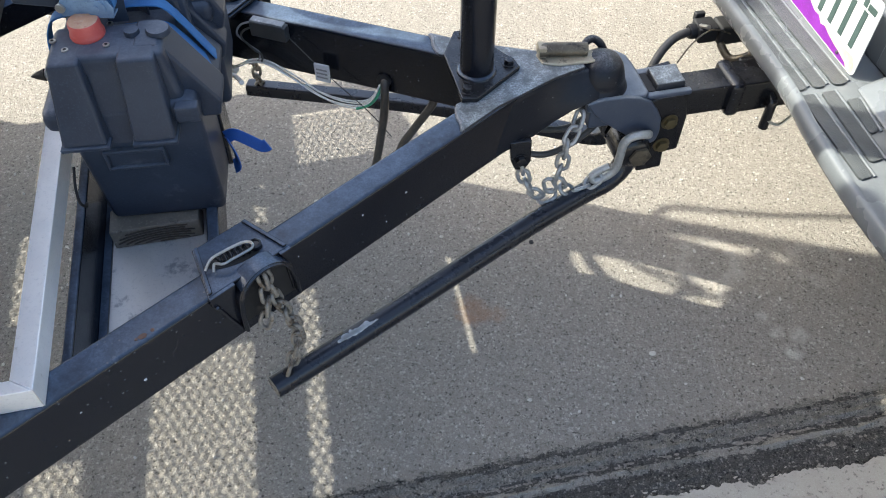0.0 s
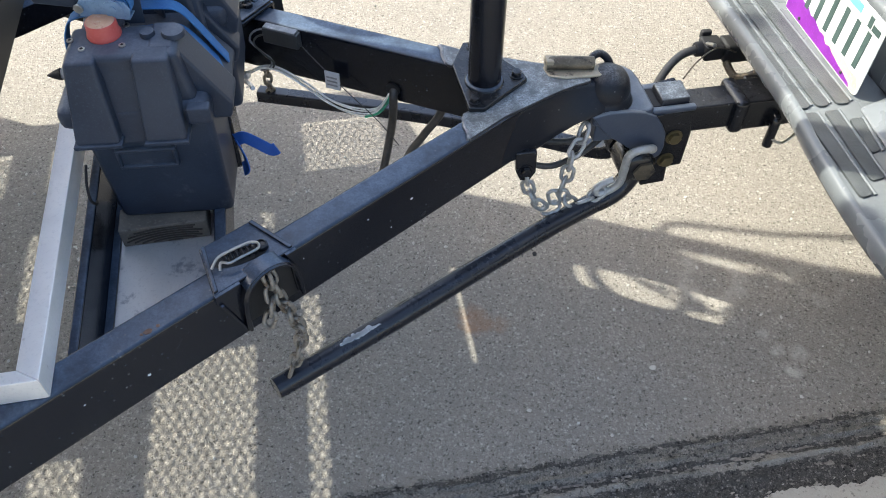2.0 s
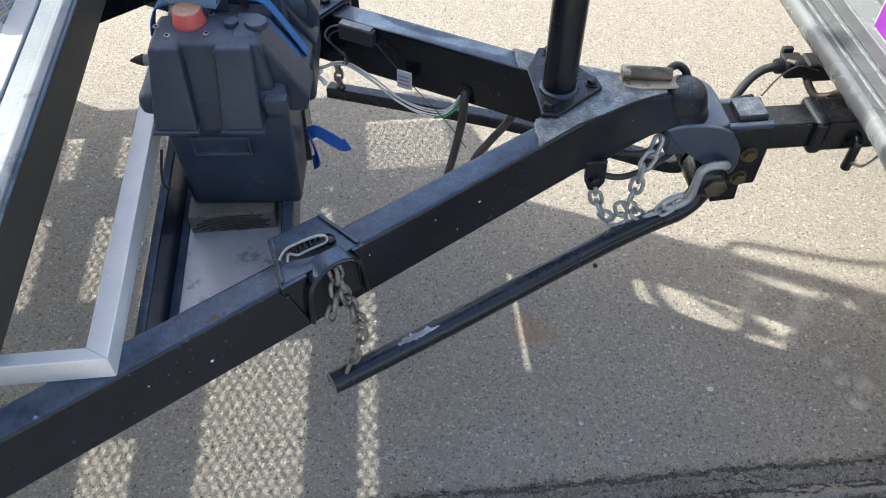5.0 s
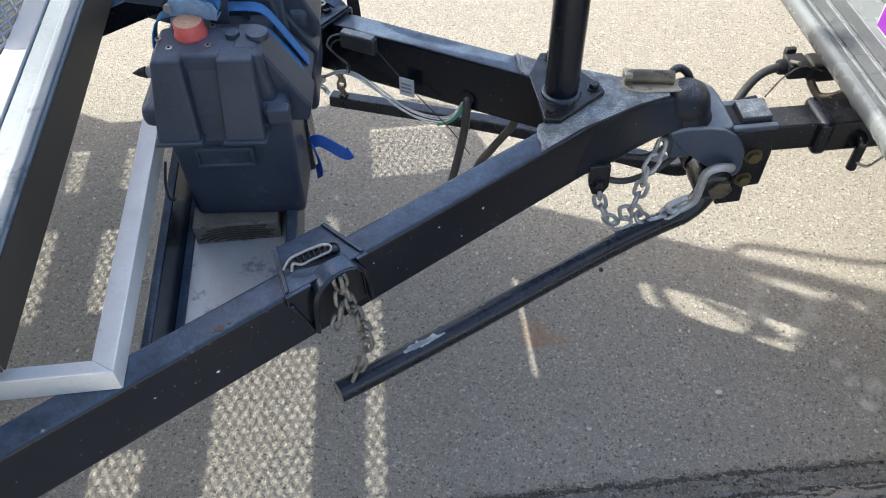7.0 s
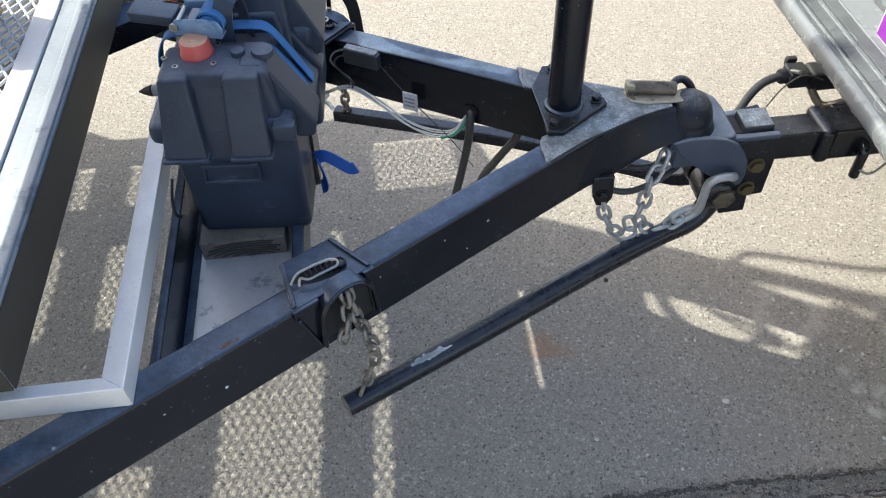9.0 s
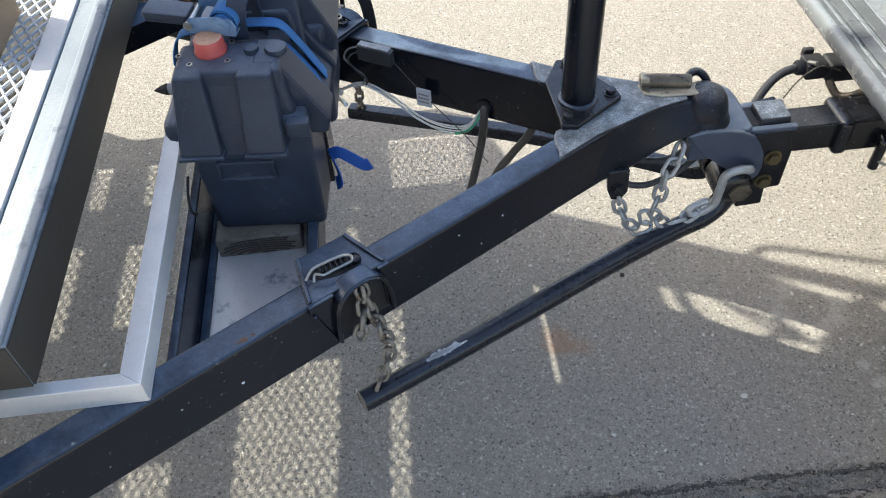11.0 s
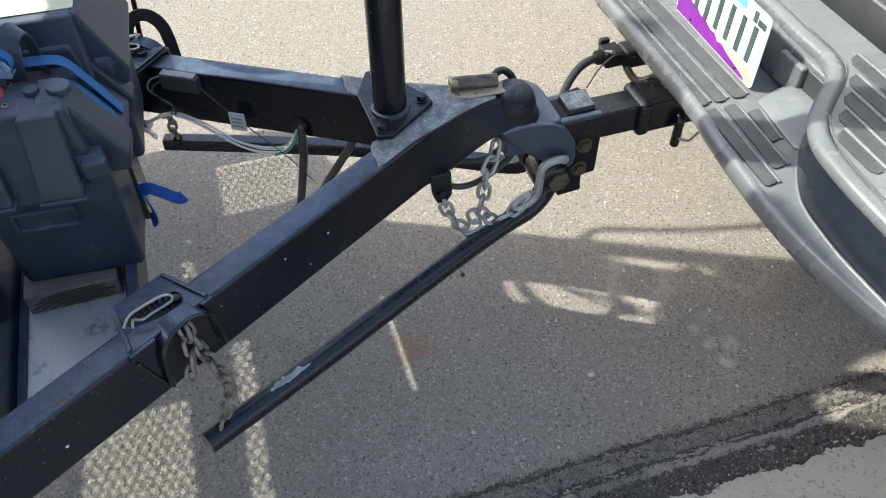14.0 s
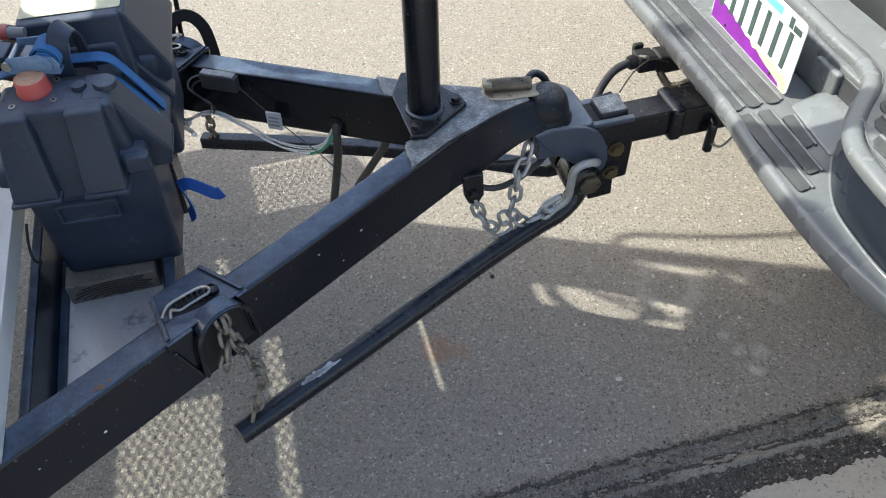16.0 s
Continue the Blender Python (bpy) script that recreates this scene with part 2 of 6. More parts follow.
def ground_material(name, tones, cell, rough=0.9, bump=0.8, stain=(0.16, 0.14, 0.115), oil=None, specks=None, relief=0.0035, smears=(), stretch=1.0, wide=3.2):
    """Old road surface: stones of several tones set in binder, wide stains, relief."""
    m = bpy.data.materials.new(name)
    m.use_nodes = True
    n, l = m.node_tree.nodes, m.node_tree.links
    b = n["Principled BSDF"]
    b.inputs["Roughness"].default_value = rough
    b.inputs["Specular IOR Level"].default_value = 0.25
    co = n.new("ShaderNodeTexCoord").outputs["Object"]

    def tex(kind, s):
        t = n.new(kind)
        t.inputs["Scale"].default_value = s
        l.new(co, t.inputs["Vector"])
        return t

    # warp the stones a little so that none is round
    warp = tex("ShaderNodeTexNoise", cell * 0.9)
    warp.inputs["Detail"].default_value = 2.0
    shift = n.new("ShaderNodeVectorMath")
    shift.operation = "MULTIPLY_ADD"
    shift.inputs[1].default_value = (2.0 / cell,) * 3
    l.new(warp.outputs["Color"], shift.inputs[0])
    l.new(co, shift.inputs[2])

    def stones_at(k):
        t = n.new("ShaderNodeTexVoronoi")
        t.inputs["Scale"].default_value = k
        l.new(shift.outputs[0], t.inputs["Vector"])
        return t

    vor, grit = stones_at(cell), stones_at(cell * 2.3)
    big = tex("ShaderNodeTexNoise", wide)
    if stretch != 1.0:
        drawn = n.new("ShaderNodeMapping")
        drawn.inputs["Scale"].default_value = (stretch, 2.2, 1.0)
        l.new(co, drawn.inputs["Vector"])
        l.new(drawn.outputs[0], big.inputs["Vector"])
    big.inputs["Detail"].default_value, big.inputs["Roughness"].default_value = 7.0, 0.65
    fine = tex("ShaderNodeTexNoise", 420.0)
    fine.inputs["Detail"].default_value = 3.0
    mid = tex("ShaderNodeTexNoise", 38.0)
    mid.inputs["Detail"].default_value = 6.0
    sep = n.new("ShaderNodeSeparateColor")
    l.new(vor.outputs["Color"], sep.inputs[0])
    r = n.new("ShaderNodeValToRGB")
    r.color_ramp.interpolation = "LINEAR"
    for i, (p, c) in enumerate(tones):
        e = r.color_ramp.elements[i] if i < 2 else r.color_ramp.elements.new(p)
        e.position, e.color = p, (*c, 1)
    gsep = n.new("ShaderNodeSeparateColor")
    l.new(grit.outputs["Color"], gsep.inputs[0])
    # coarse stones over a bed of fine grit
    which = n.new("ShaderNodeMapRange")
    which.inputs[1].default_value, which.inputs[2].default_value = 0.42, 0.62
    l.new(sep.outputs[1], which.inputs[0])
    lot = n.new("ShaderNodeMix")
    l.new(which.outputs[0], lot.inputs[0])
    l.new(gsep.outputs[0], lot.inputs[2])
    l.new(sep.outputs[0], lot.inputs[3])
    l.new(lot.outputs[0], r.inputs[0])

    def blend(f, a, c, lo, hi):
        k = n.new("ShaderNodeMapRange")
        k.inputs[1].default_value, k.inputs[2].default_value = lo, hi
        l.new(f, k.inputs[0])
        x = n.new("ShaderNodeMix")
        x.data_type = "RGBA"
        l.new(k.outputs[0], x.inputs[0])
        l.new(a, x.inputs[6])
        x.inputs[7].default_value = (*c, 1)
        return x.outputs[2]

    col = blend(vor.outputs["Distance"], r.outputs[0], tones[1][1], 0.35, 0.75)
    col = blend(fine.outputs[0], col, tones[0][1], 0.56, 0.70)
    pits = tex("ShaderNodeTexNoise", 120.0)
    pits.inputs["Detail"].default_value, pits.inputs["Roughness"].default_value = 3.0, 0.6
    col = blend(pits.outputs[0], col, tuple(0.55 * v for v in tones[0][1]), 0.58, 0.70)
    col = blend(mid.outputs[0], col, stain, 0.52, 0.9)
    col = blend(big.outputs[0], col, stain, 0.55, 1.0)
    if specks:
        sparse = stones_at(190.0)
        pick = n.new("ShaderNodeSeparateColor")
        l.new(sparse.outputs["Color"], pick.inputs[0])
        near = n.new("ShaderNodeMapRange")
        near.inputs[1].default_value, near.inputs[2].default_value = 0.42, 0.30
        l.new(sparse.outputs["Distance"], near.inputs[0])
        few = n.new("ShaderNodeMapRange")
        few.inputs[1].default_value, few.inputs[2].default_value = 0.11, 0.06
        l.new(pick.outputs[1], few.inputs[0])
        both = n.new("ShaderNodeMath")
        both.operation = "MULTIPLY"
        l.new(near.outputs[0], both.inputs[0])
        l.new(few.outputs[0], both.inputs[1])
        col = blend(both.outputs[0], col, specks, 0.0, 1.3)
        # paler stones standing out of the binder
        pale = n.new("ShaderNodeMapRange")
        pale.inputs[1].default_value, pale.inputs[2].default_value = 0.90, 0.97
        l.new(pick.outputs[1], pale.inputs[0])
        stones = n.new("ShaderNodeMath")
        stones.operation = "MULTIPLY"
        l.new(near.outputs[0], stones.inputs[0])
        l.new(pale.outputs[0], stones.inputs[1])
        col = blend(stones.outputs[0], col, tones[3][1], 0.0, 1.2)
    wander = n.new("ShaderNodeVectorMath")
    wander.operation, wander.inputs[1].default_value = "MULTIPLY_ADD", (0.055, 0.055, 0.0)
    l.new(mid.outputs["Color"], wander.inputs[0])
    l.new(co, wander.inputs[2])
    for (cx, cy), r0, w0, force, hue in smears:
        far = n.new("ShaderNodeVectorMath")
        far.operation = "DISTANCE"
        far.inputs[1].default_value = (cx + 0.0275, cy + 0.0275, 0.0)
        l.new(wander.outputs[0], far.inputs[0])
        off = n.new("ShaderNodeMath")
        off.operation, off.inputs[1].default_value = "SUBTRACT", r0
        l.new(far.outputs["Value"], off.inputs[0])
        size = n.new("ShaderNodeMath")
        size.operation = "ABSOLUTE"
        l.new(off.outputs[0], size.inputs[0])
        soft = n.new("ShaderNodeMapRange")
        soft.inputs[1].default_value, soft.inputs[2].default_value, soft.inputs[4].default_value = w0, w0 * 0.3, force
        l.new(size.outputs[0], soft.inputs[0])
        chalk = n.new("ShaderNodeMath")
        chalk.operation = "MULTIPLY"
        l.new(soft.outputs[0], chalk.inputs[0])
        l.new(mid.outputs[0], chalk.inputs[1])
        col = blend(chalk.outputs[0], col, hue, 0.10, 0.75)
    if oil:
        col = blend(big.outputs[0], col, oil, 0.62, 0.72)
    l.new(col, b.inputs["Base Color"])
    add = n.new("ShaderNodeMath")
    add.operation = "MULTIPLY_ADD"
    add.inputs[1].default_value = -0.7
    l.new(vor.outputs["Distance"], add.inputs[0])
    l.new(fine.outputs[0], add.inputs[2])
    dent = n.new("ShaderNodeMapRange")
    dent.inputs[1].default_value, dent.inputs[2].default_value, dent.inputs[4].default_value = 0.54, 0.70, -1.3
    l.new(pits.outputs[0], dent.inputs[0])
    total = n.new("ShaderNodeMath")
    l.new(add.outputs[0], total.inputs[0])
    l.new(dent.outputs[0], total.inputs[1])
    bp = n.new("ShaderNodeBump")
    bp.inputs["Strength"].default_value, bp.inputs["Distance"].default_value = bump, relief
    l.new(total.outputs[0], bp.inputs["Height"])
    l.new(bp.outputs[0], b.inputs["Normal"])
    return m


# chalky rings and blots dried on the asphalt, and one rusty: middle, radius, half width, strength, colour
CHALK, RUSTY = (0.50, 0.46, 0.40), (0.27, 0.15, 0.085)
SMEARS = (((0.573, -0.03), 0.062, 0.028, 0.50, CHALK), ((0.80, -0.075), 0.05, 0.022, 0.42, CHALK), ((0.624, -0.185), 0.0, 0.022, 0.7, CHALK), ((0.633, -0.228), 0.0, 0.020, 0.75, CHALK), ((0.645, -0.285), 0.0, 0.026, 0.85, CHALK), ((0.675, -0.240), 0.0, 0.030, 0.75, CHALK), ((0.040, -0.045), 0.0, 0.055, 0.85, RUSTY), ((0.085, -0.060), 0.0, 0.04, 0.6, RUSTY))
ASPHALT = ground_material("worn_chip_seal", ((0.0, (0.145, 0.130, 0.112)), (0.14, (0.236, 0.213, 0.182)), (0.72, (0.300, 0.271, 0.233)), (1.0, (0.425, 0.390, 0.342))), 185.0, bump=0.55, stain=(0.218, 0.196, 0.169), specks=(0.050, 0.044, 0.038), relief=0.0045, smears=SMEARS)
TAR = ground_material("broken_seam_tar", ((0.0, (0.07, 0.065, 0.057)), (0.3, (0.185, 0.170, 0.148)), (0.8, (0.27, 0.25, 0.216)), (1.0, (0.40, 0.37, 0.32))), 330.0, stain=(0.085, 0.079, 0.07), stretch=0.28, wide=9.0)
DARKTAR = ground_material("blackened_tar", ((0.0, (0.03, 0.028, 0.026)), (0.3, (0.075, 0.070, 0.063)), (0.8, (0.14, 0.13, 0.115)), (1.0, (0.27, 0.25, 0.22))), 360.0, stain=(0.06, 0.056, 0.052))
CONCRETE = ground_material("pale_gutter_concrete", ((0.0, (0.36, 0.325, 0.275)), (0.3, (0.40, 0.365, 0.31)), (0.8, (0.425, 0.388, 0.33)), (1.0, (0.46, 0.42, 0.36))), 420.0, bump=0.2, stain=(0.33, 0.295, 0.245), wide=7.0)
PALETAR = ground_material("sandy_worn_seam", ((0.0, (0.14, 0.128, 0.108)), (0.3, (0.235, 0.215, 0.184)), (0.8, (0.30, 0.275, 0.236)), (1.0, (0.40, 0.37, 0.32))), 380.0, bump=0.4, stain=(0.17, 0.156, 0.134))


# ---- mesh helpers ----
def part(name, bm, mat, parent=None, label="", smooth=True):
    me = bpy.data.meshes.new(name)
    bmesh.ops.recalc_face_normals(bm, faces=bm.faces)
    bm.to_mesh(me)
    bm.free()
    me.materials.append(mat)
    if smooth:
        me.shade_smooth()
        me.set_sharp_from_angle(angle=radians(48))
    ob = new(name, me)
    if smooth:
        even = ob.modifiers.new("even_shading", "WEIGHTED_NORMAL")
        even.keep_sharp = True
    if parent:
        ob.parent = parent
    if label:
        tagged(ob, label)
    return ob


def thing(name, label, category, group="", kind="", at=(0, 0, 0)):
    ob = new(name)
    ob.empty_display_size = 0.05
    ob.location = at
    bpy.context.view_layer.update()
    return tagged(ob, label, category, group, kind)


def under(ob, parent):
    """Hang a part, built in world places, under a thing that stands elsewhere."""
    ob.parent = parent
    ob.matrix_parent_inverse = Matrix.Translation(-parent.location)
    return ob


def bevel(bm, width, segments=2, angle=30):
    bmesh.ops.recalc_face_normals(bm, faces=bm.faces)
    bm.normal_update()
    es = [e for e in bm.edges if len(e.link_faces) == 2 and e.calc_face_angle(0) > radians(angle)]
    if width > 0 and es:
        bmesh.ops.bevel(bm, geom=es, offset=width, offset_type="OFFSET", segments=segments, profile=0.5, affect="EDGES", clamp_overlap=True)
    return bm


def solid(quad_a, quad_b):
    """A closed body between two rings of the same number of points."""
    bm = bmesh.new()
    a = [bm.verts.new(p) for p in quad_a]
    b = [bm.verts.new(p) for p in quad_b]
    k = len(a)
    for i in range(k):
        bm.faces.new((a[i], a[(i + 1) % k], b[(i + 1) % k], b[i]))
    bm.faces.new(a[::-1])
    bm.faces.new(b)
    return bm


def block(lo, hi, r=0.003, seg=2, m=None):
    (x0, y0, z0), (x1, y1, z1) = lo, hi
    bm = solid([(x0, y0, z0), (x1, y0, z0), (x1, y1, z0), (x0, y1, z0)], [(x0, y0, z1), (x1, y0, z1), (x1, y1, z1), (x0, y1, z1)])
    bevel(bm, r, seg)
    if m:
        bm.transform(m)
    return bm


def prism(pts, axis, lo, hi, r=0.002, seg=2, m=None):
    """An outline in the plane across an axis, drawn out along it."""
    put = {"x": lambda a, b, c: (c, a, b), "y": lambda a, b, c: (a, c, b), "z": lambda a, b, c: (a, b, c)}[axis]
    bm = solid([put(a, b, lo) for a, b in pts], [put(a, b, hi) for a, b in pts])
    bevel(bm, r, seg)
    if m:
        bm.transform(m)
    return bm


def smooth_path(pts, per=6, closed=False):
    """A Catmull-Rom line through the points."""
    p = [Vector(q) for q in pts]
    n, out = len(p), []
    for i in range(n if closed else n - 1):
        a, b, c, d = (p[(i + k) % n] for k in (-1, 0, 1, 2)) if closed else (p[max(i - 1, 0)], p[i], p[i + 1], p[min(i + 2, n - 1)])
        for s in range(per):
            t = s / per
            out.append(0.5 * ((2 * b) + (c - a) * t + (2 * a - 5 * b + 4 * c - d) * t * t + (3 * b - a - 3 * c + d) * t ** 3))
    if not closed:
        out.append(p[-1])
    return out


def sweep(path, profile, closed=False, up=Vector((0.03, 0.05, 1)), cap=True, scale=None):
    """A profile (points across and up) carried along a path."""
    bm = bmesh.new()
    path = [Vector(p) for p in path]
    n, rings, last = len(path), [], None
    for i, p in enumerate(path):
        a = path[(i - 1) % n] if closed or i else p
        b = path[(i + 1) % n] if closed or i < n - 1 else p
        d = (b - a).normalized()
        if last is None:
            u = (up - d * up.dot(d)).normalized()
        else:
            u = (last - d * last.dot(d)).normalized()
        last = u
        s = d.cross(u)
        k = scale(i / (n - 1)) if scale else 1.0
        rings.append([bm.verts.new(p + (s * x + u * y) * k) for x, y in profile])
    m = len(profile)
    for i in range(n if closed else n - 1):
        a, b = rings[i], rings[(i + 1) % n]
        for j in range(m):
            bm.faces.new((a[j], a[(j + 1) % m], b[(j + 1) % m], b[j]))
    if cap and not closed:
        bm.faces.new(rings[0][::-1])
        bm.faces.new(rings[-1])
    return bm


def circle(r, n=10, squash=1.0):
    return [(r * math.cos(2 * math.pi * i / n), r * squash * math.sin(2 * math.pi * i / n)) for i in range(n)]


def rod(pts, r, n=10, per=6, smooth=True, closed=False):
    return sweep(smooth_path(pts, per, closed) if smooth else pts, circle(r, n), closed)


def rail_profile(w, h, r=0.004):
    out = []
    for cx, cy, a0 in ((w / 2 - r, h / 2 - r, 0), (-w / 2 + r, h / 2 - r, 90), (-w / 2 + r, -h / 2 + r, 180), (w / 2 - r, -h / 2 + r, 270)):
        for k in range(4):
            a = radians(a0 + k * 30)
            out.append((cx + r * math.cos(a), cy + r * math.sin(a)))
    return out


def lathe(prof, m, n=20):
    """Radius and height pairs turned round the local z axis."""
    bm = bmesh.new()
    rings = [[bm.verts.new((max(r, 1e-5) * math.cos(2 * math.pi * i / n), max(r, 1e-5) * math.sin(2 * math.pi * i / n), z)) for i in range(n)] for r, z in prof]
    for a, b in zip(rings, rings[1:]):
        for i in range(n):
            bm.faces.new((a[i], a[(i + 1) % n], b[(i + 1) % n], b[i]))
    bm.faces.new(rings[0][::-1])
    bm.faces.new(rings[-1])
    bm.transform(m)
    return bm


def hexbolt(at, axis, r, h):
    """A hex head with its washer, standing on a face."""
    turn = Vector(axis).to_track_quat("Z", "Y").to_matrix().to_4x4()
    bm = lathe([(r * 1.35, 0), (r * 1.35, h * 0.18), (r * 1.0, h * 0.2)], Matrix.Translation(at) @ turn, 18)
    head = lathe([(r, h * 0.2), (r, h * 0.9), (r * 0.86, h)], Matrix.Translation(at) @ turn, 6)
    me = bpy.data.meshes.new("tmp")
    head.to_mesh(me)
    bm.from_mesh(me)
    bpy.data.meshes.remove(me)
    head.free()
    return bm


def joined(*bms):
    out = bms[0]
    for b in bms[1:]:
        me = bpy.data.meshes.new("tmp")
        b.to_mesh(me)
        out.from_mesh(me)
        bpy.data.meshes.remove(me)
        b.free()
    return out


def link_mesh(length, width, wire):
    """One chain link, long along x, lying flat."""
    r, a = (width - wire) / 2, (length - width) / 2
    pts = [Vector((a + r * math.cos(t), r * math.sin(t), 0)) for t in [radians(-90 + 30 * k) for k in range(7)]]
    pts += [Vector((-a + r * math.cos(t), r * math.sin(t), 0)) for t in [radians(90 + 30 * k) for k in range(7)]]
    return sweep(pts, circle(wire / 2, 8), True)


def chain(name, label, category, path, mat, length=0.03, width=0.02, wire=0.0055, roll=20, group=""):
    """A chain of single links laid along a path; every other link stands across."""
    line = smooth_path(path, 24)
    top = thing(name, label, category, group, at=line[0])
    bm = link_mesh(length, width, wire)
    me = bpy.data.meshes.new("link")
    bm.to_mesh(me)
    bm.free()
    me.materials.append(mat)
    me.shade_smooth()
    pitch, run, i, mark = length - 2 * wire * 0.98, 0.0, 0, [0.0]
    for a, b in zip(line, line[1:]):
        mark.append(mark[-1] + (b - a).length)

    def at(s):
        for k in range(len(line) - 1):
            if mark[k + 1] >= s:
                f = (s - mark[k]) / max(mark[k + 1] - mark[k], 1e-9)
                return line[k].lerp(line[k + 1], f)
        return line[-1]

    s = 0.0
    while s <= mark[-1]:
        p, d = at(s), (at(min(s + pitch / 2, mark[-1])) - at(max(s - pitch / 2, 0))).normalized()
        rot = d.to_track_quat("X", "Z").to_matrix().to_4x4() @ Matrix.Rotation(radians(roll + 90 * (i % 2) + random.uniform(-12, 12)), 4, "X")
        ob = new("link", me)
        ob.parent = top
        ob.matrix_parent_inverse = Matrix.Translation(-top.location)
        ob.matrix_basis = Matrix.Translation(p) @ rot
        s, i = s + pitch, i + 1
    return top


def moved(bm, m):
    bm.transform(m)
    return bm


def rounded_rect(x0, x1, y0, y1, r, n=5):
    out = []
    for cx, cy, a0 in ((x1 - r, y1 - r, 0), (x0 + r, y1 - r, 90), (x0 + r, y0 + r, 180), (x1 - r, y0 + r, 270)):
        for k in range(n):
            a = radians(a0 + 90 * k / (n - 1))
            out.append((cx + r * math.cos(a), cy + r * math.sin(a)))
    return out


# ---- ground ----
def sheet(name, pts, z0, z1, mat, label, category):
    bm = prism(pts, "z", z0, z1, 0)
    ob = part(name, bm, mat, None, "", smooth=False)
    return tagged(ob, label, category, kind="structure")


bm = bmesh.new()
bmesh.ops.create_grid(bm, x_segments=24, y_segments=24, size=70)
tagged(part("ground", bm, ASPHALT), "sunlit worn beige chip-seal asphalt with shadows", "asphalt", kind="structure")


def ragged(x0, x1, y, step, amp, scale, seed):
    n = int((x1 - x0) / step)
    return [(x0 + i * step, y + amp * noise.fractal(Vector(((x0 + i * step) * scale, seed, 0.3)), 0.45, 2.0, 6)) for i in range(n + 1)]


rnd_edge = random.Random(11)

# old gutter: a strip of broken tar between asphalt and concrete, slightly aslant
def slanted(pts, k=-0.012):
    return [(x, y + k * x) for x, y in pts]


edge_b = [(x, y + 0.0035 * noise.fractal(Vector((x * 70, 2.0, 6.0)), 0.4, 2.0, 4)) for x, y in slanted(ragged(-2.6, 3.2, -0.506, 0.003, 0.016, 5.0, 9.1))]
bm = bmesh.new()
grid = []
BANDS = ((-0.392, 0.006, 0.005), (-0.412, 0.006, 0.006), (-0.430, 0.004, -0.006), (-0.443, 0.006, 0.008), (-0.474, 0.009, 0.004))
for j in range(68):
    v = -0.345 - 0.00285 * j
    row = []
    for i in range(800):
        x = -1.0 + 0.0036 * i
        y = v - 0.012 * x
        n1 = noise.fractal(Vector((x * 9, v * 40, 2.0)), 0.5, 2.0, 5)
        n2 = noise.fractal(Vector((x * 70, v * 110, 7.0)), 0.6, 2.0, 4)
        n3 = noise.fractal(Vector((x * 22, 3.0, 5.0)), 0.5, 2.0, 5)
        sink = max(0.0, 1.0 - (-0.372 + 0.012 * n3 - v) / 0.006) * 0.006 if v > -0.378 + 0.012 * n3 else 0.0
        steps = sum(math.exp(-((v + 0.007 * n1 - c) / w) ** 2) * h for c, w, h in BANDS)
        row.append(bm.verts.new((x, y, 0.0016 - sink + steps * (0.45 + 0.9 * n1) + 0.0022 * n2 * (1 if sink == 0 else 0.3))))
    grid.append(row)
for a, b in zip(grid, grid[1:]):
    for i in range(len(a) - 1):
        f = bm.faces.new((a[i], a[i + 1], b[i + 1], b[i]))
        x, v = a[i].co.x, a[i].co.y + 0.012 * a[i].co.x
        v += 0.007 * noise.fractal(Vector((x * 16, v * 50, 1.0)), 0.55, 2.0, 5) + 0.004 * noise.noise(Vector((x * 3, 0.5, 4.0)))
        speck = noise.noise(Vector((x * 130, v * 190, 9.0)))
        if (-0.392 < v < -0.381 or -0.437 < v < -0.423 or -0.530 < v < -0.453) and speck < 0.40:
            f.material_index = 1
        elif -0.451 + 0.006 * speck < v < -0.438 + 0.005 * speck and noise.noise(Vector((x * 5, 6.0, 2.0))) > -0.25 or speck > 0.60:
            f.material_index = 2
seam = part("gutter_seam", bm, TAR)
seam.data.materials.append(DARKTAR)
seam.data.materials.append(PALETAR)
tagged(seam, "dark cracked tar strip along the gutter", "gutter seam", kind="structure")
sheet("gutter", edge_b + [(3.2, -0.55), (14.0, -0.68), (14.0, -7.0), (-14.0, -7.0), (-14.0, -0.35), (-2.6, -0.48)], -0.02, 0.0055, CONCRETE, "pale smooth concrete gutter with a ragged edge", "gutter")
flakes = bmesh.new()
for k in range(90):
    x = -0.6 + 0.025 * k + rnd_edge.uniform(-0.03, 0.03)
    y, r = -0.498 - 0.012 * x + rnd_edge.uniform(-0.010, 0.010), rnd_edge.uniform(0.0006, 0.0035)
    q = [(x + r * rnd_edge.uniform(0.5, 2.2) * math.cos(t), y + r * rnd_edge.uniform(0.3, 0.9) * math.sin(t)) for t in [2 * math.pi * i / 11 for i in range(11)]]
    low, high = [flakes.verts.new((a, b, 0.0)) for a, b in q], [flakes.verts.new((a, b, 0.0058)) for a, b in q]
    for i in range(11):
        flakes.faces.new((low[i], low[(i + 1) % 11], high[(i + 1) % 11], high[i]))
    flakes.faces.new(high)
tagged(part("concrete_flakes", flakes, CONCRETE, None, "", smooth=False), "pale concrete flakes left on the tar", "concrete flakes", kind="stuff")

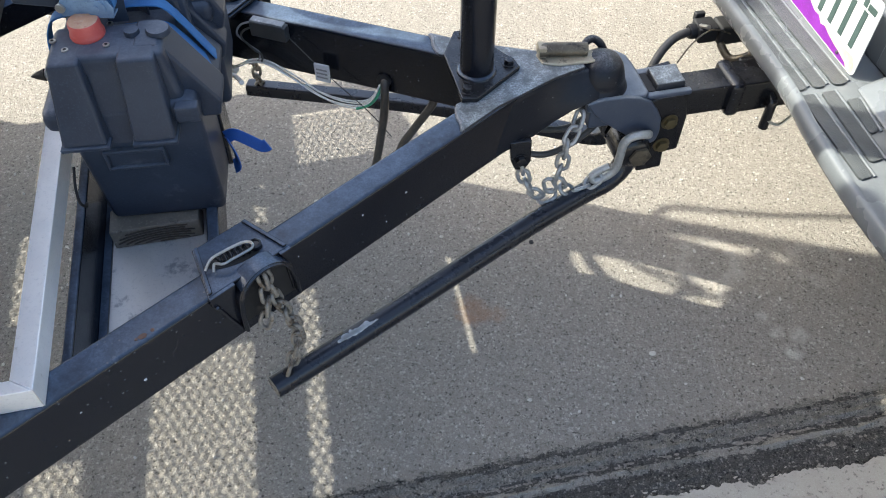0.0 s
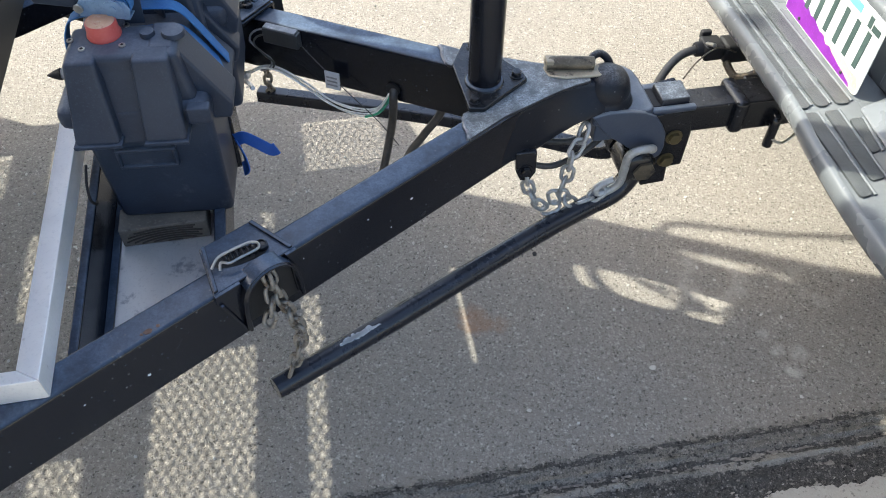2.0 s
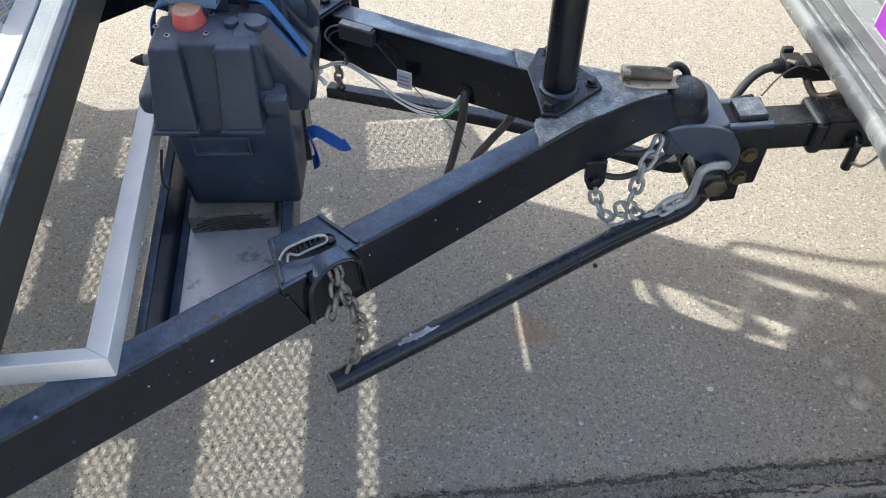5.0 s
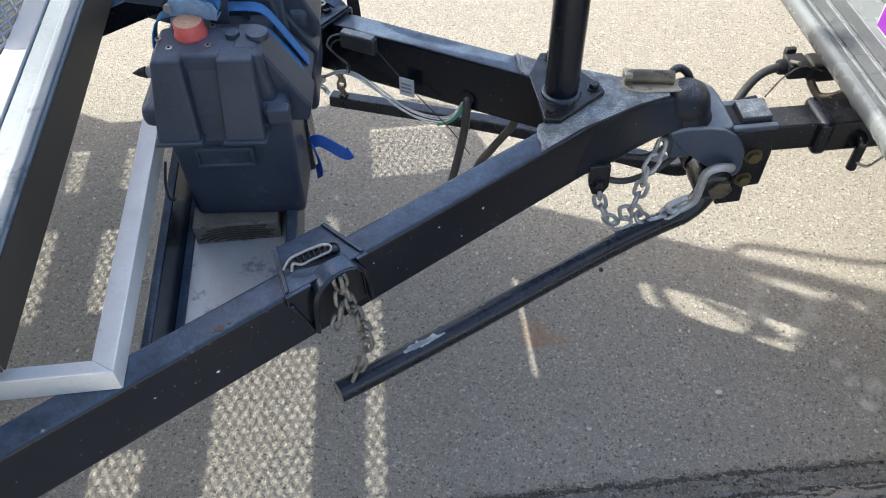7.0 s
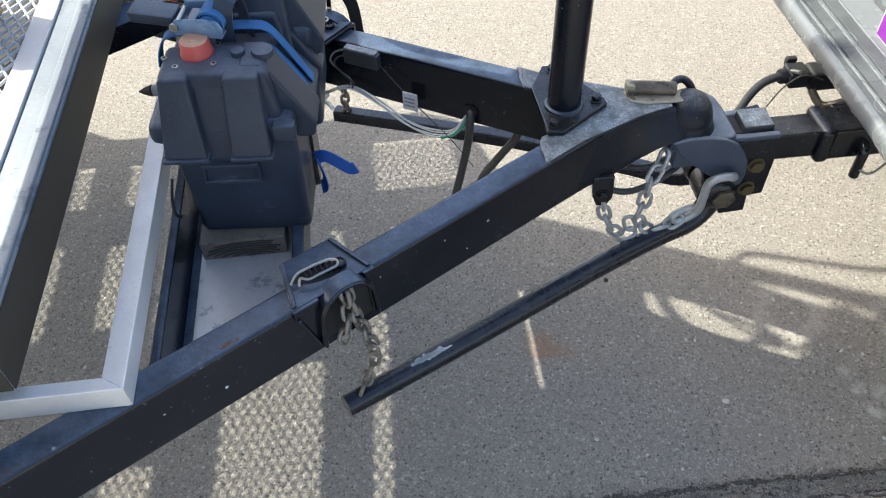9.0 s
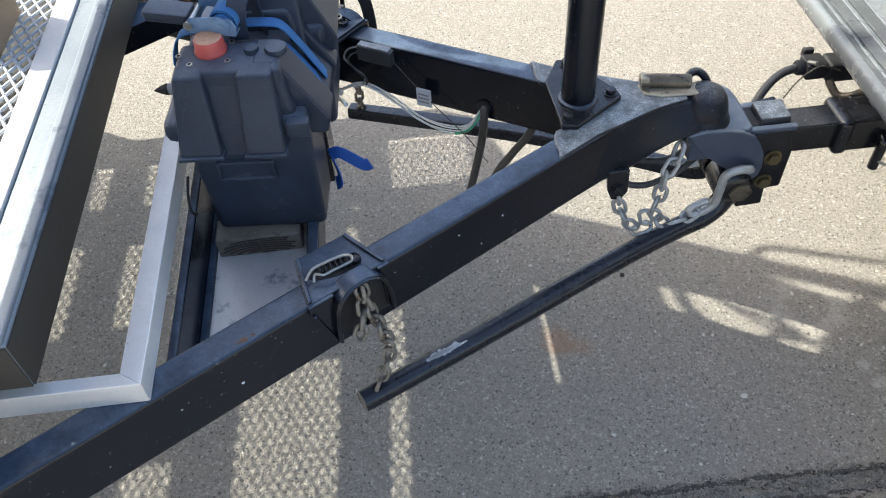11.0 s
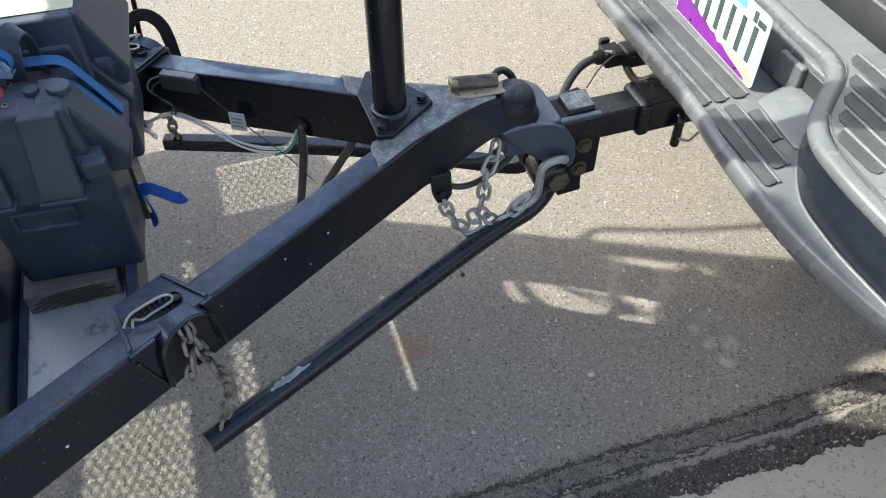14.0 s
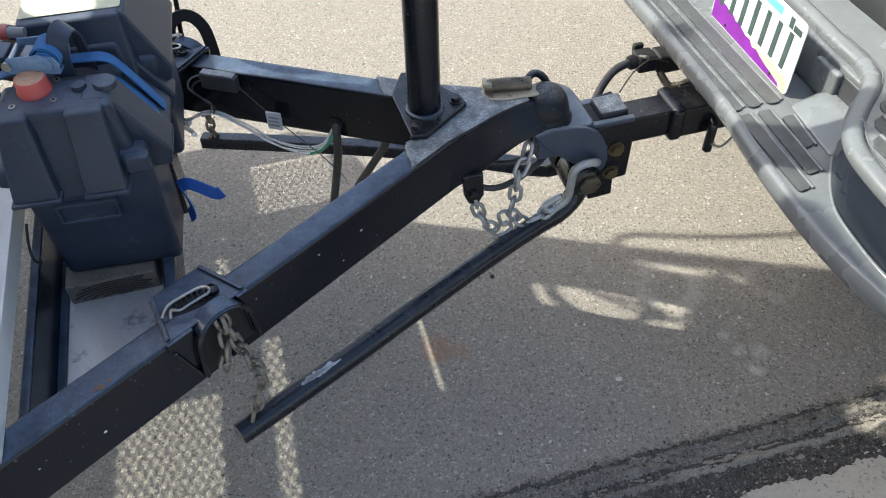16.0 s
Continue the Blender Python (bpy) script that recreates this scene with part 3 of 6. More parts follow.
# broken crumbs and ridges of tar along the seam, and loose pebbles
crumbs = bmesh.new()
rnd = random.Random(4)
for i in range(1000):
    x = rnd.uniform(-0.7, 1.6)
    band = rnd.choice((-0.388, -0.400, -0.412, -0.428, -0.462, -0.475, -0.5))
    y = band - 0.012 * (x - 0.2) + rnd.gauss(0, 0.008)
    s = rnd.uniform(0.0008, 0.0024)
    m = Matrix.Translation((x, y, 0.003 + s * 0.15)) @ Euler((rnd.uniform(0, 6), rnd.uniform(0, 6), rnd.uniform(0, 6))).to_matrix().to_4x4() @ Matrix.Diagonal((s * rnd.uniform(1, 2.6), s, s * 0.7, 1))
    bmesh.ops.create_icosphere(crumbs, subdivisions=1, radius=1.0, matrix=m)
tagged(part("tar_crumbs", crumbs, DARKTAR, None, "", smooth=False), "dark broken tar crumbs along the seam", "tar crumbs", kind="stuff")

pebbles = bmesh.new()
for i in range(700):
    x, y = rnd.uniform(-1.3, 1.5), rnd.uniform(-0.36, 1.9)
    s = rnd.choice((0.0012, 0.0016, 0.002, 0.0026, 0.0035))
    m = Matrix.Translation((x, y, s * 0.4)) @ Euler((rnd.uniform(0, 6), rnd.uniform(0, 6), rnd.uniform(0, 6))).to_matrix().to_4x4() @ Matrix.Diagonal((s * rnd.uniform(1, 1.7), s, s * 0.8, 1))
    bmesh.ops.create_icosphere(pebbles, subdivisions=1, radius=1.0, matrix=m)
PEBBLE = material("pale_pebbles", (0.40, 0.37, 0.32), 0.85, tint=(0.58, 0.55, 0.5), scale=60, bump=0.2)
tagged(part("pebbles", pebbles, PEBBLE, None, "", smooth=False), "small pale pebbles loose on the asphalt", "pebbles", kind="stuff")
for x, y, s in ((0.367, -0.222, 0.006), (0.405, -0.30, 0.003), (-0.19, 0.30, 0.006), (-0.24, 0.33, 0.006), (0.02, 0.165, 0.004), (0.10, -0.27, 0.004)):
    bm = bmesh.new()
    bmesh.ops.create_icosphere(bm, subdivisions=2, radius=1.0, matrix=Matrix.Translation((x, y, s * 0.5)) @ Matrix.Diagonal((s * 1.2, s * 0.9, s * 0.6, 1)))
    for v in bm.verts:
        v.co += v.normal * noise.noise(v.co * 300) * s * 0.3
    tagged(part("stone", bm, PEBBLE, None, "", smooth=False), "pale loose stone lying on the asphalt", "stone", group="loose stones")

# black rubber; also the painted shade of mouths, slots, holes and pockets
RUBBER_SHADE = material("black_rubber_and_hollow_shade", (0.008, 0.008, 0.009), 0.7, tint=(0.02, 0.02, 0.022), scale=50, bump=0.2)

# ---- trailer tongue: two tubes that meet in the coupler ----
H = radians(31.2)
CH, SH = math.cos(H), math.sin(H)
TUBE_W, Z_TOP, Z_LOW = 0.044, 0.575, 0.470
Y0 = 0.118


def along(s, n, z, side=-1):
    """A place by the near (-1) or far (+1) tube: s metres along it from the weld, n out from its outer face, height z."""
    return Vector((s * CH + n * SH, side * (Y0 - s * SH + n * CH), z))


def tube_block(s0, s1, n0, n1, z0, z1, side=-1, r=0.002, seg=2):
    a = [along(s0, n0, z0, side), along(s1, n0, z0, side), along(s1, n1, z0, side), along(s0, n1, z0, side)]
    return bevel(solid(a, [p + Vector((0, 0, z1 - z0)) for p in a]), r, seg)


def weld_bead(pts, r=0.004):
    line, out = smooth_path(pts, 10), []
    bm = sweep(line, circle(r, 7), scale=lambda t: 0.85 + 0.3 * abs(math.sin(t * 40)))
    return bm


tongue = thing("trailer_tongue", "black painted steel A-frame trailer tongue, dusty on top with a painted sky sheen", "trailer tongue", at=(0, 0, Z_LOW))
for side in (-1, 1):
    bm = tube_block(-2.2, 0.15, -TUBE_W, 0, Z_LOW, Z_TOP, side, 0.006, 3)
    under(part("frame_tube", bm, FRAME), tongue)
    under(part("weld_bead", weld_bead([(-0.006, side * 0.119, Z_TOP + 0.002), (-0.004, side * 0.105, Z_TOP + 0.0035), (-0.006, side * 0.090, Z_TOP + 0.003), (-0.003, side * 0.068, Z_TOP + 0.002)], 0.0034), WELD, None, "pale dusty weld bead"), tongue)


def loft(sections):
    """Rings of (x, half width at the top, half width at the foot, z low, z top) with rounded shoulders, joined nose to tail."""
    bm = bmesh.new()
    rings = []
    for x, wt, wb, z0, z1 in sections:
        h, pr = z1 - z0, []
        half = [(wb * 0.93, z0), (wb, z0 + h * 0.06), (wb + (wt - wb) * 0.10, z0 + h * 0.22), (wb + (wt - wb) * 0.42, z0 + h * 0.48), (wb + (wt - wb) * 0.80, z0 + h * 0.74), (wt, z1 - h * 0.10), (wt - 0.0025, z1 - h * 0.03), (wt - 0.006, z1)]
        pr = [(x, y, z) for y, z in half] + [(x, -y, z) for y, z in half[::-1]]
        rings.append([bm.verts.new(p) for p in pr])
    for a, b in zip(rings, rings[1:]):
        for i in range(len(a)):
            bm.faces.new((a[i], a[(i + 1) % len(a)], b[(i + 1) % len(b)], b[i]))
    bm.faces.new(rings[0][::-1])
    bm.faces.new(rings[-1])
    return bm


RUST = material("orange_rust", (0.16, 0.10, 0.075), 0.85, tint=(0.11, 0.05, 0.03), scale=120, bump=0.5)
for x, y, r in ((-0.456, -0.384, 0.0055), (-0.445, -0.377, 0.003), (-0.464, -0.387, 0.0025)):
    ring = [(x + r * rnd.uniform(0.6, 1.3) * math.cos(t), y + 0.7 * r * rnd.uniform(0.6, 1.3) * math.sin(t), Z_TOP) for t in [2 * math.pi * i / 13 for i in range(13)]]
    under(part("rust_spot", solid(ring, [(a, b, c + 0.0007) for a, b, c in ring]), RUST, None, "small rust spot"), tongue)
for s_, z, r in ((-0.55, 0.512, 0.0022), (-0.63, 0.53, 0.0013), (-0.20, 0.545, 0.0014), (-0.12, 0.533, 0.0016), (-0.16, 0.50, 0.001), (-0.31, 0.548, 0.001)):
    ring = [along(s_ + r * rnd.uniform(0.6, 1.5) * math.cos(t), 0.0, z + r * rnd.uniform(0.5, 1.2) * math.sin(t)) for t in [2 * math.pi * i / 9 for i in range(9)]]
    under(part("paint_chip", solid(ring, [q + Vector((SH, -CH, 0)) * 0.0006 for q in ring]), CLEAR, None, "pale paint chip"), tongue)

# top plate over both tubes, narrowing towards the ball
edge = [(-0.006, -Y0 - 0.003), (0.06, -0.079), (0.10, -0.0615), (0.13, -0.0475), (0.16, -0.0345), (0.19, -0.0250), (0.215, -0.0190)]
inner_edge = [(-0.004, 0.062), (0.03, 0.045), (0.03, -0.045), (-0.004, -0.062)]
bm = prism(edge + [(x, -y) for x, y in edge[::-1]] + inner_edge, "z", Z_TOP - 0.001, Z_TOP + 0.005, 0.002)
under(part("gusset_plate", bm, TOPDUST, None, "dusty black top plate"), tongue)
# coupler: stamped throat whose sides flare down to the tubes, and the ball socket
bm = loft([(0.055, 0.079, 0.084, 0.473, 0.5745), (0.10, 0.0605, 0.0660, 0.473, 0.5745), (0.13, 0.0470, 0.0560, 0.480, 0.5745), (0.16, 0.0345, 0.0520, 0.499, 0.5745), (0.19, 0.0255, 0.0505, 0.517, 0.574), (0.215, 0.0210, 0.0490, 0.526, 0.573), (0.235, 0.0205, 0.0460, 0.524, 0.573), (0.255, 0.0195, 0.0400, 0.520, 0.571), (0.270, 0.0160, 0.0300, 0.518, 0.566)])
under(part("coupler", bm, COUPLER, None, "dusty black cast ball coupler"), tongue)
under(part("ball_housing", lathe([(0.034, -0.034), (0.0455, -0.028), (0.0490, -0.016), (0.0465, -0.005), (0.0425, 0.002), (0.0395, 0.006), (0.0402, 0.011), (0.0392, 0.018), (0.0370, 0.027), (0.0335, 0.036), (0.0280, 0.0435), (0.0200, 0.0490), (0.0110, 0.0520), (0.002, 0.0530)], Matrix.Translation((0.250, -0.002, 0.534)), 32), COUPLER), tongue)
# latch on top: a worn hollow lever on a pale foot, with a steel yoke behind the dome
lever = smooth_path([(0.150, 0.022, 0.5905), (0.17, 0.0195, 0.5915), (0.20, 0.0155, 0.5905), (0.226, 0.012, 0.5885)], 5)
latch = under(part("latch_lever", sweep(lever, circle(0.0115, 14)), WORN, None, "worn bronze-brown coupler latch"), tongue)
# a black disc and block paint the shade of hollow end and notch
part("lever_mouth", lathe([(0.0090, 0), (0.0088, 0.0006)], Matrix.Translation(lever[0]) @ (lever[0] - lever[1]).to_track_quat("Z", "Y").to_matrix().to_4x4(), 14), RUBBER_SHADE, latch, "black disc painting the hollow end's shade").matrix_parent_inverse = latch.matrix_parent_inverse
part("lever_notch", block((0.168, 0.004, 0.594), (0.177, 0.0135, 0.6005), 0.003), RUBBER_SHADE, latch, "black block painting a notch's shade").matrix_parent_inverse = latch.matrix_parent_inverse
under(part("latch_foot", prism([(0.146, 0.026), (0.150, 0.000), (0.176, -0.010), (0.236, -0.013), (0.246, 0.000), (0.236, 0.016), (0.18, 0.026)], "z", Z_TOP + 0.004, Z_TOP + 0.0085, 0.002), BRONZE, None, "pale worn latch foot"), tongue)
under(part("latch_ear", prism([(0.147, 0.012), (0.160, 0.010), (0.161, 0.030), (0.149, 0.033)], "z", Z_TOP + 0.008, Z_TOP + 0.027, 0.002), BRONZE), tongue)
under(part("latch_yoke", rod([(0.222, 0.018, 0.580), (0.230, 0.028, 0.590), (0.244, 0.034, 0.590), (0.256, 0.030, 0.582), (0.264, 0.024, 0.566)], 0.0065, 10), COUPLER), tongue)

# ---- tongue jack ----
jack = thing("tongue_jack", "black round steel tongue jack post bolted to the tongue", "tongue jack", at=(0.043, -0.002, Z_TOP + 0.005))
bm = prism([(0.006, -0.062), (0.03, -0.066), (0.112, -0.006), (0.108, 0.012), (0.052, 0.105), (0.03, 0.104), (0.002, 0.05)], "z", Z_TOP + 0.005, Z_TOP + 0.014, 0.002)
under(part("base_plate", bm, IRON), jack)
bm = lathe([(0.0262, 0.0), (0.0262, 1.0), (0.024, 1.002)], Matrix.Translation((0.043, -0.002, Z_TOP + 0.012)), 28)
under(part("post", bm, FRAME), jack)
under(part("gear_case", lathe([(0.0262, 0.0), (0.048, 0.012), (0.050, 0.03), (0.050, 0.45), (0.046, 0.47)], Matrix.Translation((0.043, -0.002, 1.02)), 24), FRAME), jack)
bm = lathe([(0.0315, 0.0), (0.0305, 0.003), (0.0268, 0.007)], Matrix.Translation((0.043, -0.002, Z_TOP + 0.013)), 24)
under(part("weld_collar", bm, FRAME), jack)
for x, y in ((0.018, -0.048), (0.096, 0.002), (0.044, 0.088)):
    under(part("bolt", hexbolt((x, y, Z_TOP + 0.014), (0, 0, 1), 0.008, 0.010), IRON), jack)

# ---- spring bar brackets over the tubes, with their clips ----
def bracket(side):
    top = thing("spring_bar_bracket", "black steel snap-up bracket clamped over the frame tube", "hitch bracket", group="spring bar brackets", at=along(-0.378, -0.02, Z_TOP, side))
    mid = -0.370

    def slab(corners, z0, z1, r=0.002):
        a = [along(s, n, z0, side) for s, n in corners]
        return bevel(solid(a, [q + Vector((0, 0, z1 - z0)) for q in a]), r, 2)

    def upright(outline, n0, n1, r=0.0015):
        a = [along(s, n0, z, side) for s, z in outline]
        shift = along(0, n1, 0, side) - along(0, n0, 0, side)
        return bevel(solid(a, [q + shift for q in a]), r, 2)

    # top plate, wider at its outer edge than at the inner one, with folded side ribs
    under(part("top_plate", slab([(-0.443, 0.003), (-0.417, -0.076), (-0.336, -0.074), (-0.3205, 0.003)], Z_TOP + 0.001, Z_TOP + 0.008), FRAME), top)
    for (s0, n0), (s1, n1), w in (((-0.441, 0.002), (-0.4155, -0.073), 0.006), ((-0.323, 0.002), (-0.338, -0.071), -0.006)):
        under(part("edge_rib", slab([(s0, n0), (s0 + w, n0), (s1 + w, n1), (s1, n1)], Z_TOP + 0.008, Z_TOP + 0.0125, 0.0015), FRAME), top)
    # front plate narrowing downwards; a black sheet paints the mouth's shade under a deep arch
    left = [(-0.443, 0.582), (-0.443, 0.566), (-0.421, 0.505), (-0.413, 0.497), (-0.411, 0.556), (-0.406, 0.582)]
    right = [(-0.3205, 0.582), (-0.3205, 0.562), (-0.3265, 0.497), (-0.3305, 0.500), (-0.3335, 0.556), (-0.338, 0.582)]
    under(part("cheek", upright(left, 0.0005, 0.0075), FRAME), top)
    under(part("cheek", upright(right, 0.0005, 0.0075), FRAME), top)
    under(part("fold", upright([(-0.441, 0.566), (-0.436, 0.566), (-0.414, 0.497), (-0.419, 0.499)], 0.0075, 0.0125), FRAME), top)
    arch = [(mid - 0.0445, 0.497), (mid - 0.043, 0.530)] + [(mid + 0.041 * math.cos(radians(180 - 15 * k)), 0.547 + 0.041 * math.sin(radians(180 - 15 * k))) for k in range(13)] + [(mid + 0.043, 0.530), (mid + 0.0435, 0.502)]
    tang = along(1, 0, 0, side) - along(0, 0, 0, side)
    under(part("arch", sweep([along(s, 0.0035, z, side) for s, z in arch], rail_profile(0.026, 0.0048, 0.0018), up=tang), FRAME), top)
    under(part("arch_lip", sweep([along(mid + (s - mid) * 0.965, 0.0165, z - 0.001, side) for s, z in arch], circle(0.0026, 7), up=tang), FRAME), top)
    hollow = [(s, z - 0.002) for s, z in arch[1:-1]]
    hollow = [(hollow[0][0], 0.494)] + hollow + [(hollow[-1][0], 0.494)]
    under(part("mouth", upright(hollow, 0.0005, 0.003, 0), RUBBER_SHADE, None, "black sheet painting the mouth's shade"), top)
    under(part("chain_pin", lathe([(0.006, 0), (0.006, 0.020), (0.0045, 0.022)], Matrix.Translation(along(mid - 0.001, 0.0, 0.572, side)) @ (along(0, 1, 0, side) - along(0, 0, 0, side)).to_track_quat("Z", "Y").to_matrix().to_4x4(), 12), IRON), top)
    # flange folded down the inner face, with its nut
    under(part("inner_flange", slab([(-0.412, -0.071), (-0.412, -0.077), (-0.344, -0.076), (-0.344, -0.070)], 0.532, Z_TOP + 0.001), TOPDUST), top)
    inward = along(0, -1, 0, side) - along(0, 0, 0, side)
    under(part("nut", hexbolt(along(-0.370, -0.077, 0.552, side), inward, 0.008, 0.008), GALV), top)
    # slot shade painted as a thin black oval, with its spring, studs and a wire clip
    oval = [(-0.3815 + 0.036 * math.cos(a) - 0.001 * math.sin(a), -0.0295 + 0.0135 * math.sin(a) + 0.008 * math.cos(a)) for a in [2 * math.pi * i / 28 for i in range(28)]]
    ring = [along(s, n, Z_TOP + 0.0082, side) for s, n in oval]
    under(part("slot", solid(ring, [q + Vector((0, 0, 0.0006)) for q in ring]), RUBBER_SHADE, None, "black oval painting the slot's shade"), top)
    for k in range(6):
        s, n = -0.402 + 0.0072 * k, -0.036 + 0.0020 * k
        turn = [along(s + 0.0016 * math.sin(a), n + 0.0075 * math.cos(a), Z_TOP + 0.0125 + 0.0050 * math.sin(a), side) for a in [2 * math.pi * i / 12 for i in range(12)]]
        under(part("spring_turn", sweep(turn, circle(0.0017, 6), True), IRON), top)
    under(part("pivot", lathe([(0.0085, 0), (0.0085, 0.006), (0.0060, 0.007), (0.0052, 0.0045), (0.001, 0.004)], Matrix.Translation(along(-0.3535, -0.0245, Z_TOP + 0.0088, side)), 16), IRON, None, "round pivot head"), top)
    pts = [(-0.424, -0.030), (-0.410, -0.036), (-0.392, -0.036), (-0.376, -0.034), (-0.364, -0.031), (-0.358, -0.024), (-0.362, -0.0165), (-0.374, -0.0165), (-0.390, -0.0180), (-0.403, -0.0190), (-0.411, -0.0265), (-0.417, -0.021)]
    under(part("wire_clip", rod([along(s, n, Z_TOP + 0.0205 - 0.006 * (i in (0, 11)), side) for i, (s, n) in enumerate(pts)], 0.0019, 7), CHROME, None, "bright zinc hairpin clip"), top)
    return top


bracket(-1)
bracket(1)

# ---- spring bars and their lift chains ----
FAR_BAR = [(-0.333, 0.358, 0.333), (-0.15, 0.288, 0.333), (0.04, 0.210, 0.333), (0.20, 0.120, 0.337), (0.275, 0.070, 0.345), (0.305, 0.045, 0.362), (0.318, 0.036, 0.392)]


def spring_bar(side):
    pts = [(-0.337, 0.343, 0.338), (-0.15, 0.249, 0.333), (0.10, 0.121, 0.330), (0.22, 0.068, 0.333), (0.275, 0.051, 0.341), (0.305, 0.040, 0.360), (0.318, 0.036, 0.392)]
    if side > 0:
        pts = FAR_BAR
    pts = pts if side > 0 else [(x, -y, z) for x, y, z in pts]
    top = thing("spring_bar", "black round-edged steel spring bar, scuffed bare near its end" if side < 0 else "black square steel spring bar hung from a chain", "spring bar", group="spring bars", at=pts[0])
    line = smooth_path(pts, 8)
    bm = sweep(line, rail_profile(0.0335, 0.032, 0.0125) if side < 0 else rail_profile(0.029, 0.026, 0.005), scale=lambda t: 0.98 + 0.12 * t)
    under(part("bar", bm, BARPAINT), top)
    if side < 0:
        a, b = Vector(pts[0]), Vector(pts[1])
        d = (b - a).normalized()
        n = Vector((-d.y, d.x, 0))
        for k in range(22):
            s = 0.118 + 0.0031 * k
            w = 0.0026 + 0.0028 * math.sin(math.pi * (k + 0.5) / 16) + rnd.uniform(-0.0012, 0.0012)
            c = a + d * s + n * (0.004 * rnd.uniform(-1, 1) - 0.001) + Vector((0, 0, 0.0158))
            q = [c + d * 0.0046 * math.cos(t) * rnd.uniform(0.7, 1.3) + n * w * math.sin(t) * rnd.uniform(0.7, 1.3) for t in [2 * math.pi * i / 9 for i in range(9)]]
            under(part("bare_scuff", solid(q, [p + Vector((0, 0, 0.0006)) for p in q]), CLEAR, None, "pale bare scuff"), top)
    e = Vector(pts[0]).lerp(Vector(pts[1]), 0.13)
    # thin black disc that paints the dark of a hole on the uncut bar
    ring = [e + Vector((0.008 * math.cos(t), 0.008 * math.sin(t), 0.0127 if side > 0 else 0.0155)) for t in [2 * math.pi * i / 16 for i in range(16)]]
    under(part("bolt_hole", solid(ring, [p + Vector((0, 0, 0.0007)) for p in ring]), RUBBER_SHADE), top)
    return e


e = spring_bar(-1)
hang = along(-0.371, 0.016, 0.572)
chain("lift_chain", "dull grey steel lift chain from bracket to spring bar", "chain", [hang, along(-0.366, 0.022, 0.535), along(-0.357, 0.026, 0.49), along(-0.350, 0.026, 0.43), (e.x + 0.001, e.y + 0.001, e.z + 0.014)], DULLCHAIN, 0.034, 0.022, 0.0062, 30, "chains")
chain("lift_chain", "dull grey chain tail hanging in the bracket mouth", "chain", [hang + Vector((-0.002, 0.0, -0.004)), along(-0.377, 0.022, 0.540), along(-0.384, 0.025, 0.515), along(-0.396, 0.024, 0.490)], DULLCHAIN, 0.034, 0.022, 0.0062, 60, "chains")
e = spring_bar(1)
chain("lift_chain", "rusty brown lift chain on the far spring bar", "chain", [(e.x, e.y, e.z + 0.008), (e.x, e.y - 0.012, e.z + 0.05), (e.x, e.y - 0.02, e.z + 0.13)], DULLCHAIN, 0.034, 0.022, 0.0062, 20, "chains")

# ---- weight-distribution head, shank and receiver ----
head = thing("ball_mount", "blue-grey and black steel weight-distribution hitch head", "hitch head", at=(0.35, 0, 0.385))
outline = [(0.215, 0.528), (0.232, 0.502), (0.248, 0.485), (0.294, 0.447), (0.330, 0.424), (0.342, 0.419), (0.352, 0.426), (0.355, 0.445), (0.352, 0.473), (0.342, 0.494), (0.328, 0.513), (0.306, 0.526), (0.280, 0.532), (0.245, 0.534)]
for y in (-0.052, 0.042):
    under(part("side_plate", prism(outline, "y", y, y + 0.010, 0.003), BLUEGREY), head)
# platform that the ball stands on, its far wing wider than the near one
wing = [(0.218, -0.049), (0.296, -0.049), (0.316, -0.047), (0.325, -0.040), (0.325, 0.036), (0.322, 0.060), (0.308, 0.080), (0.270, 0.084), (0.235, 0.060), (0.215, 0.05)]
under(part("ball_platform", prism(wing, "z", 0.506, 0.528, 0.007, 3), BLUEGREY), head)
under(part("platform_web", prism([(0.225, -0.045), (0.322, -0.045), (0.322, 0.045), (0.225, 0.045)], "z", 0.470, 0.508, 0.003), BLUEGREY), head)
under(part("head_body", prism([(0.322, 0.505), (0.392, 0.5185), (0.405, 0.460), (0.404, 0.385), (0.3785, 0.383), (0.381, 0.346), (0.335, 0.343), (0.330, 0.400), (0.345, 0.450)], "y", -0.041, 0.041, 0.003), IRON), head)
bm = joined(block((0.308, -0.043, 0.505), (0.322, 0.036, 0.5185), 0.003), block((0.322, -0.043, 0.510), (0.400, -0.031, 0.520), 0.003), block((0.322, 0.016, 0.510), (0.400, 0.030, 0.520), 0.003))
under(part("socket_rim", bm, BLUEGREY), head)
bm = bevel(solid([(0.340, -0.031, 0.50), (0.397, -0.030, 0.50), (0.397, 0.020, 0.50), (0.340, 0.020, 0.50)], [(0.343, -0.028, 0.529), (0.392, -0.027, 0.529), (0.392, 0.018, 0.529), (0.343, 0.018, 0.529)]), 0.003, 3)
under(part("shank_top", bm, TOPDUST, None, "square dusty shank end"), head)
# solid black block, painted as the shade inside the shank's pocket
under(part("shank_pocket", block((0.318, -0.030, 0.505), (0.341, 0.017, 0.5190), 0.001), RUBBER_SHADE, None, "black block painting the pocket's shade"), head)
for x, z in ((0.374, 0.455), (0.370, 0.403)):
    under(part("bolt", hexbolt((x, -0.041, z), (0, -1, 0), 0.0112, 0.010), BRASS, None, "yellow zinc hex bolt"), head)
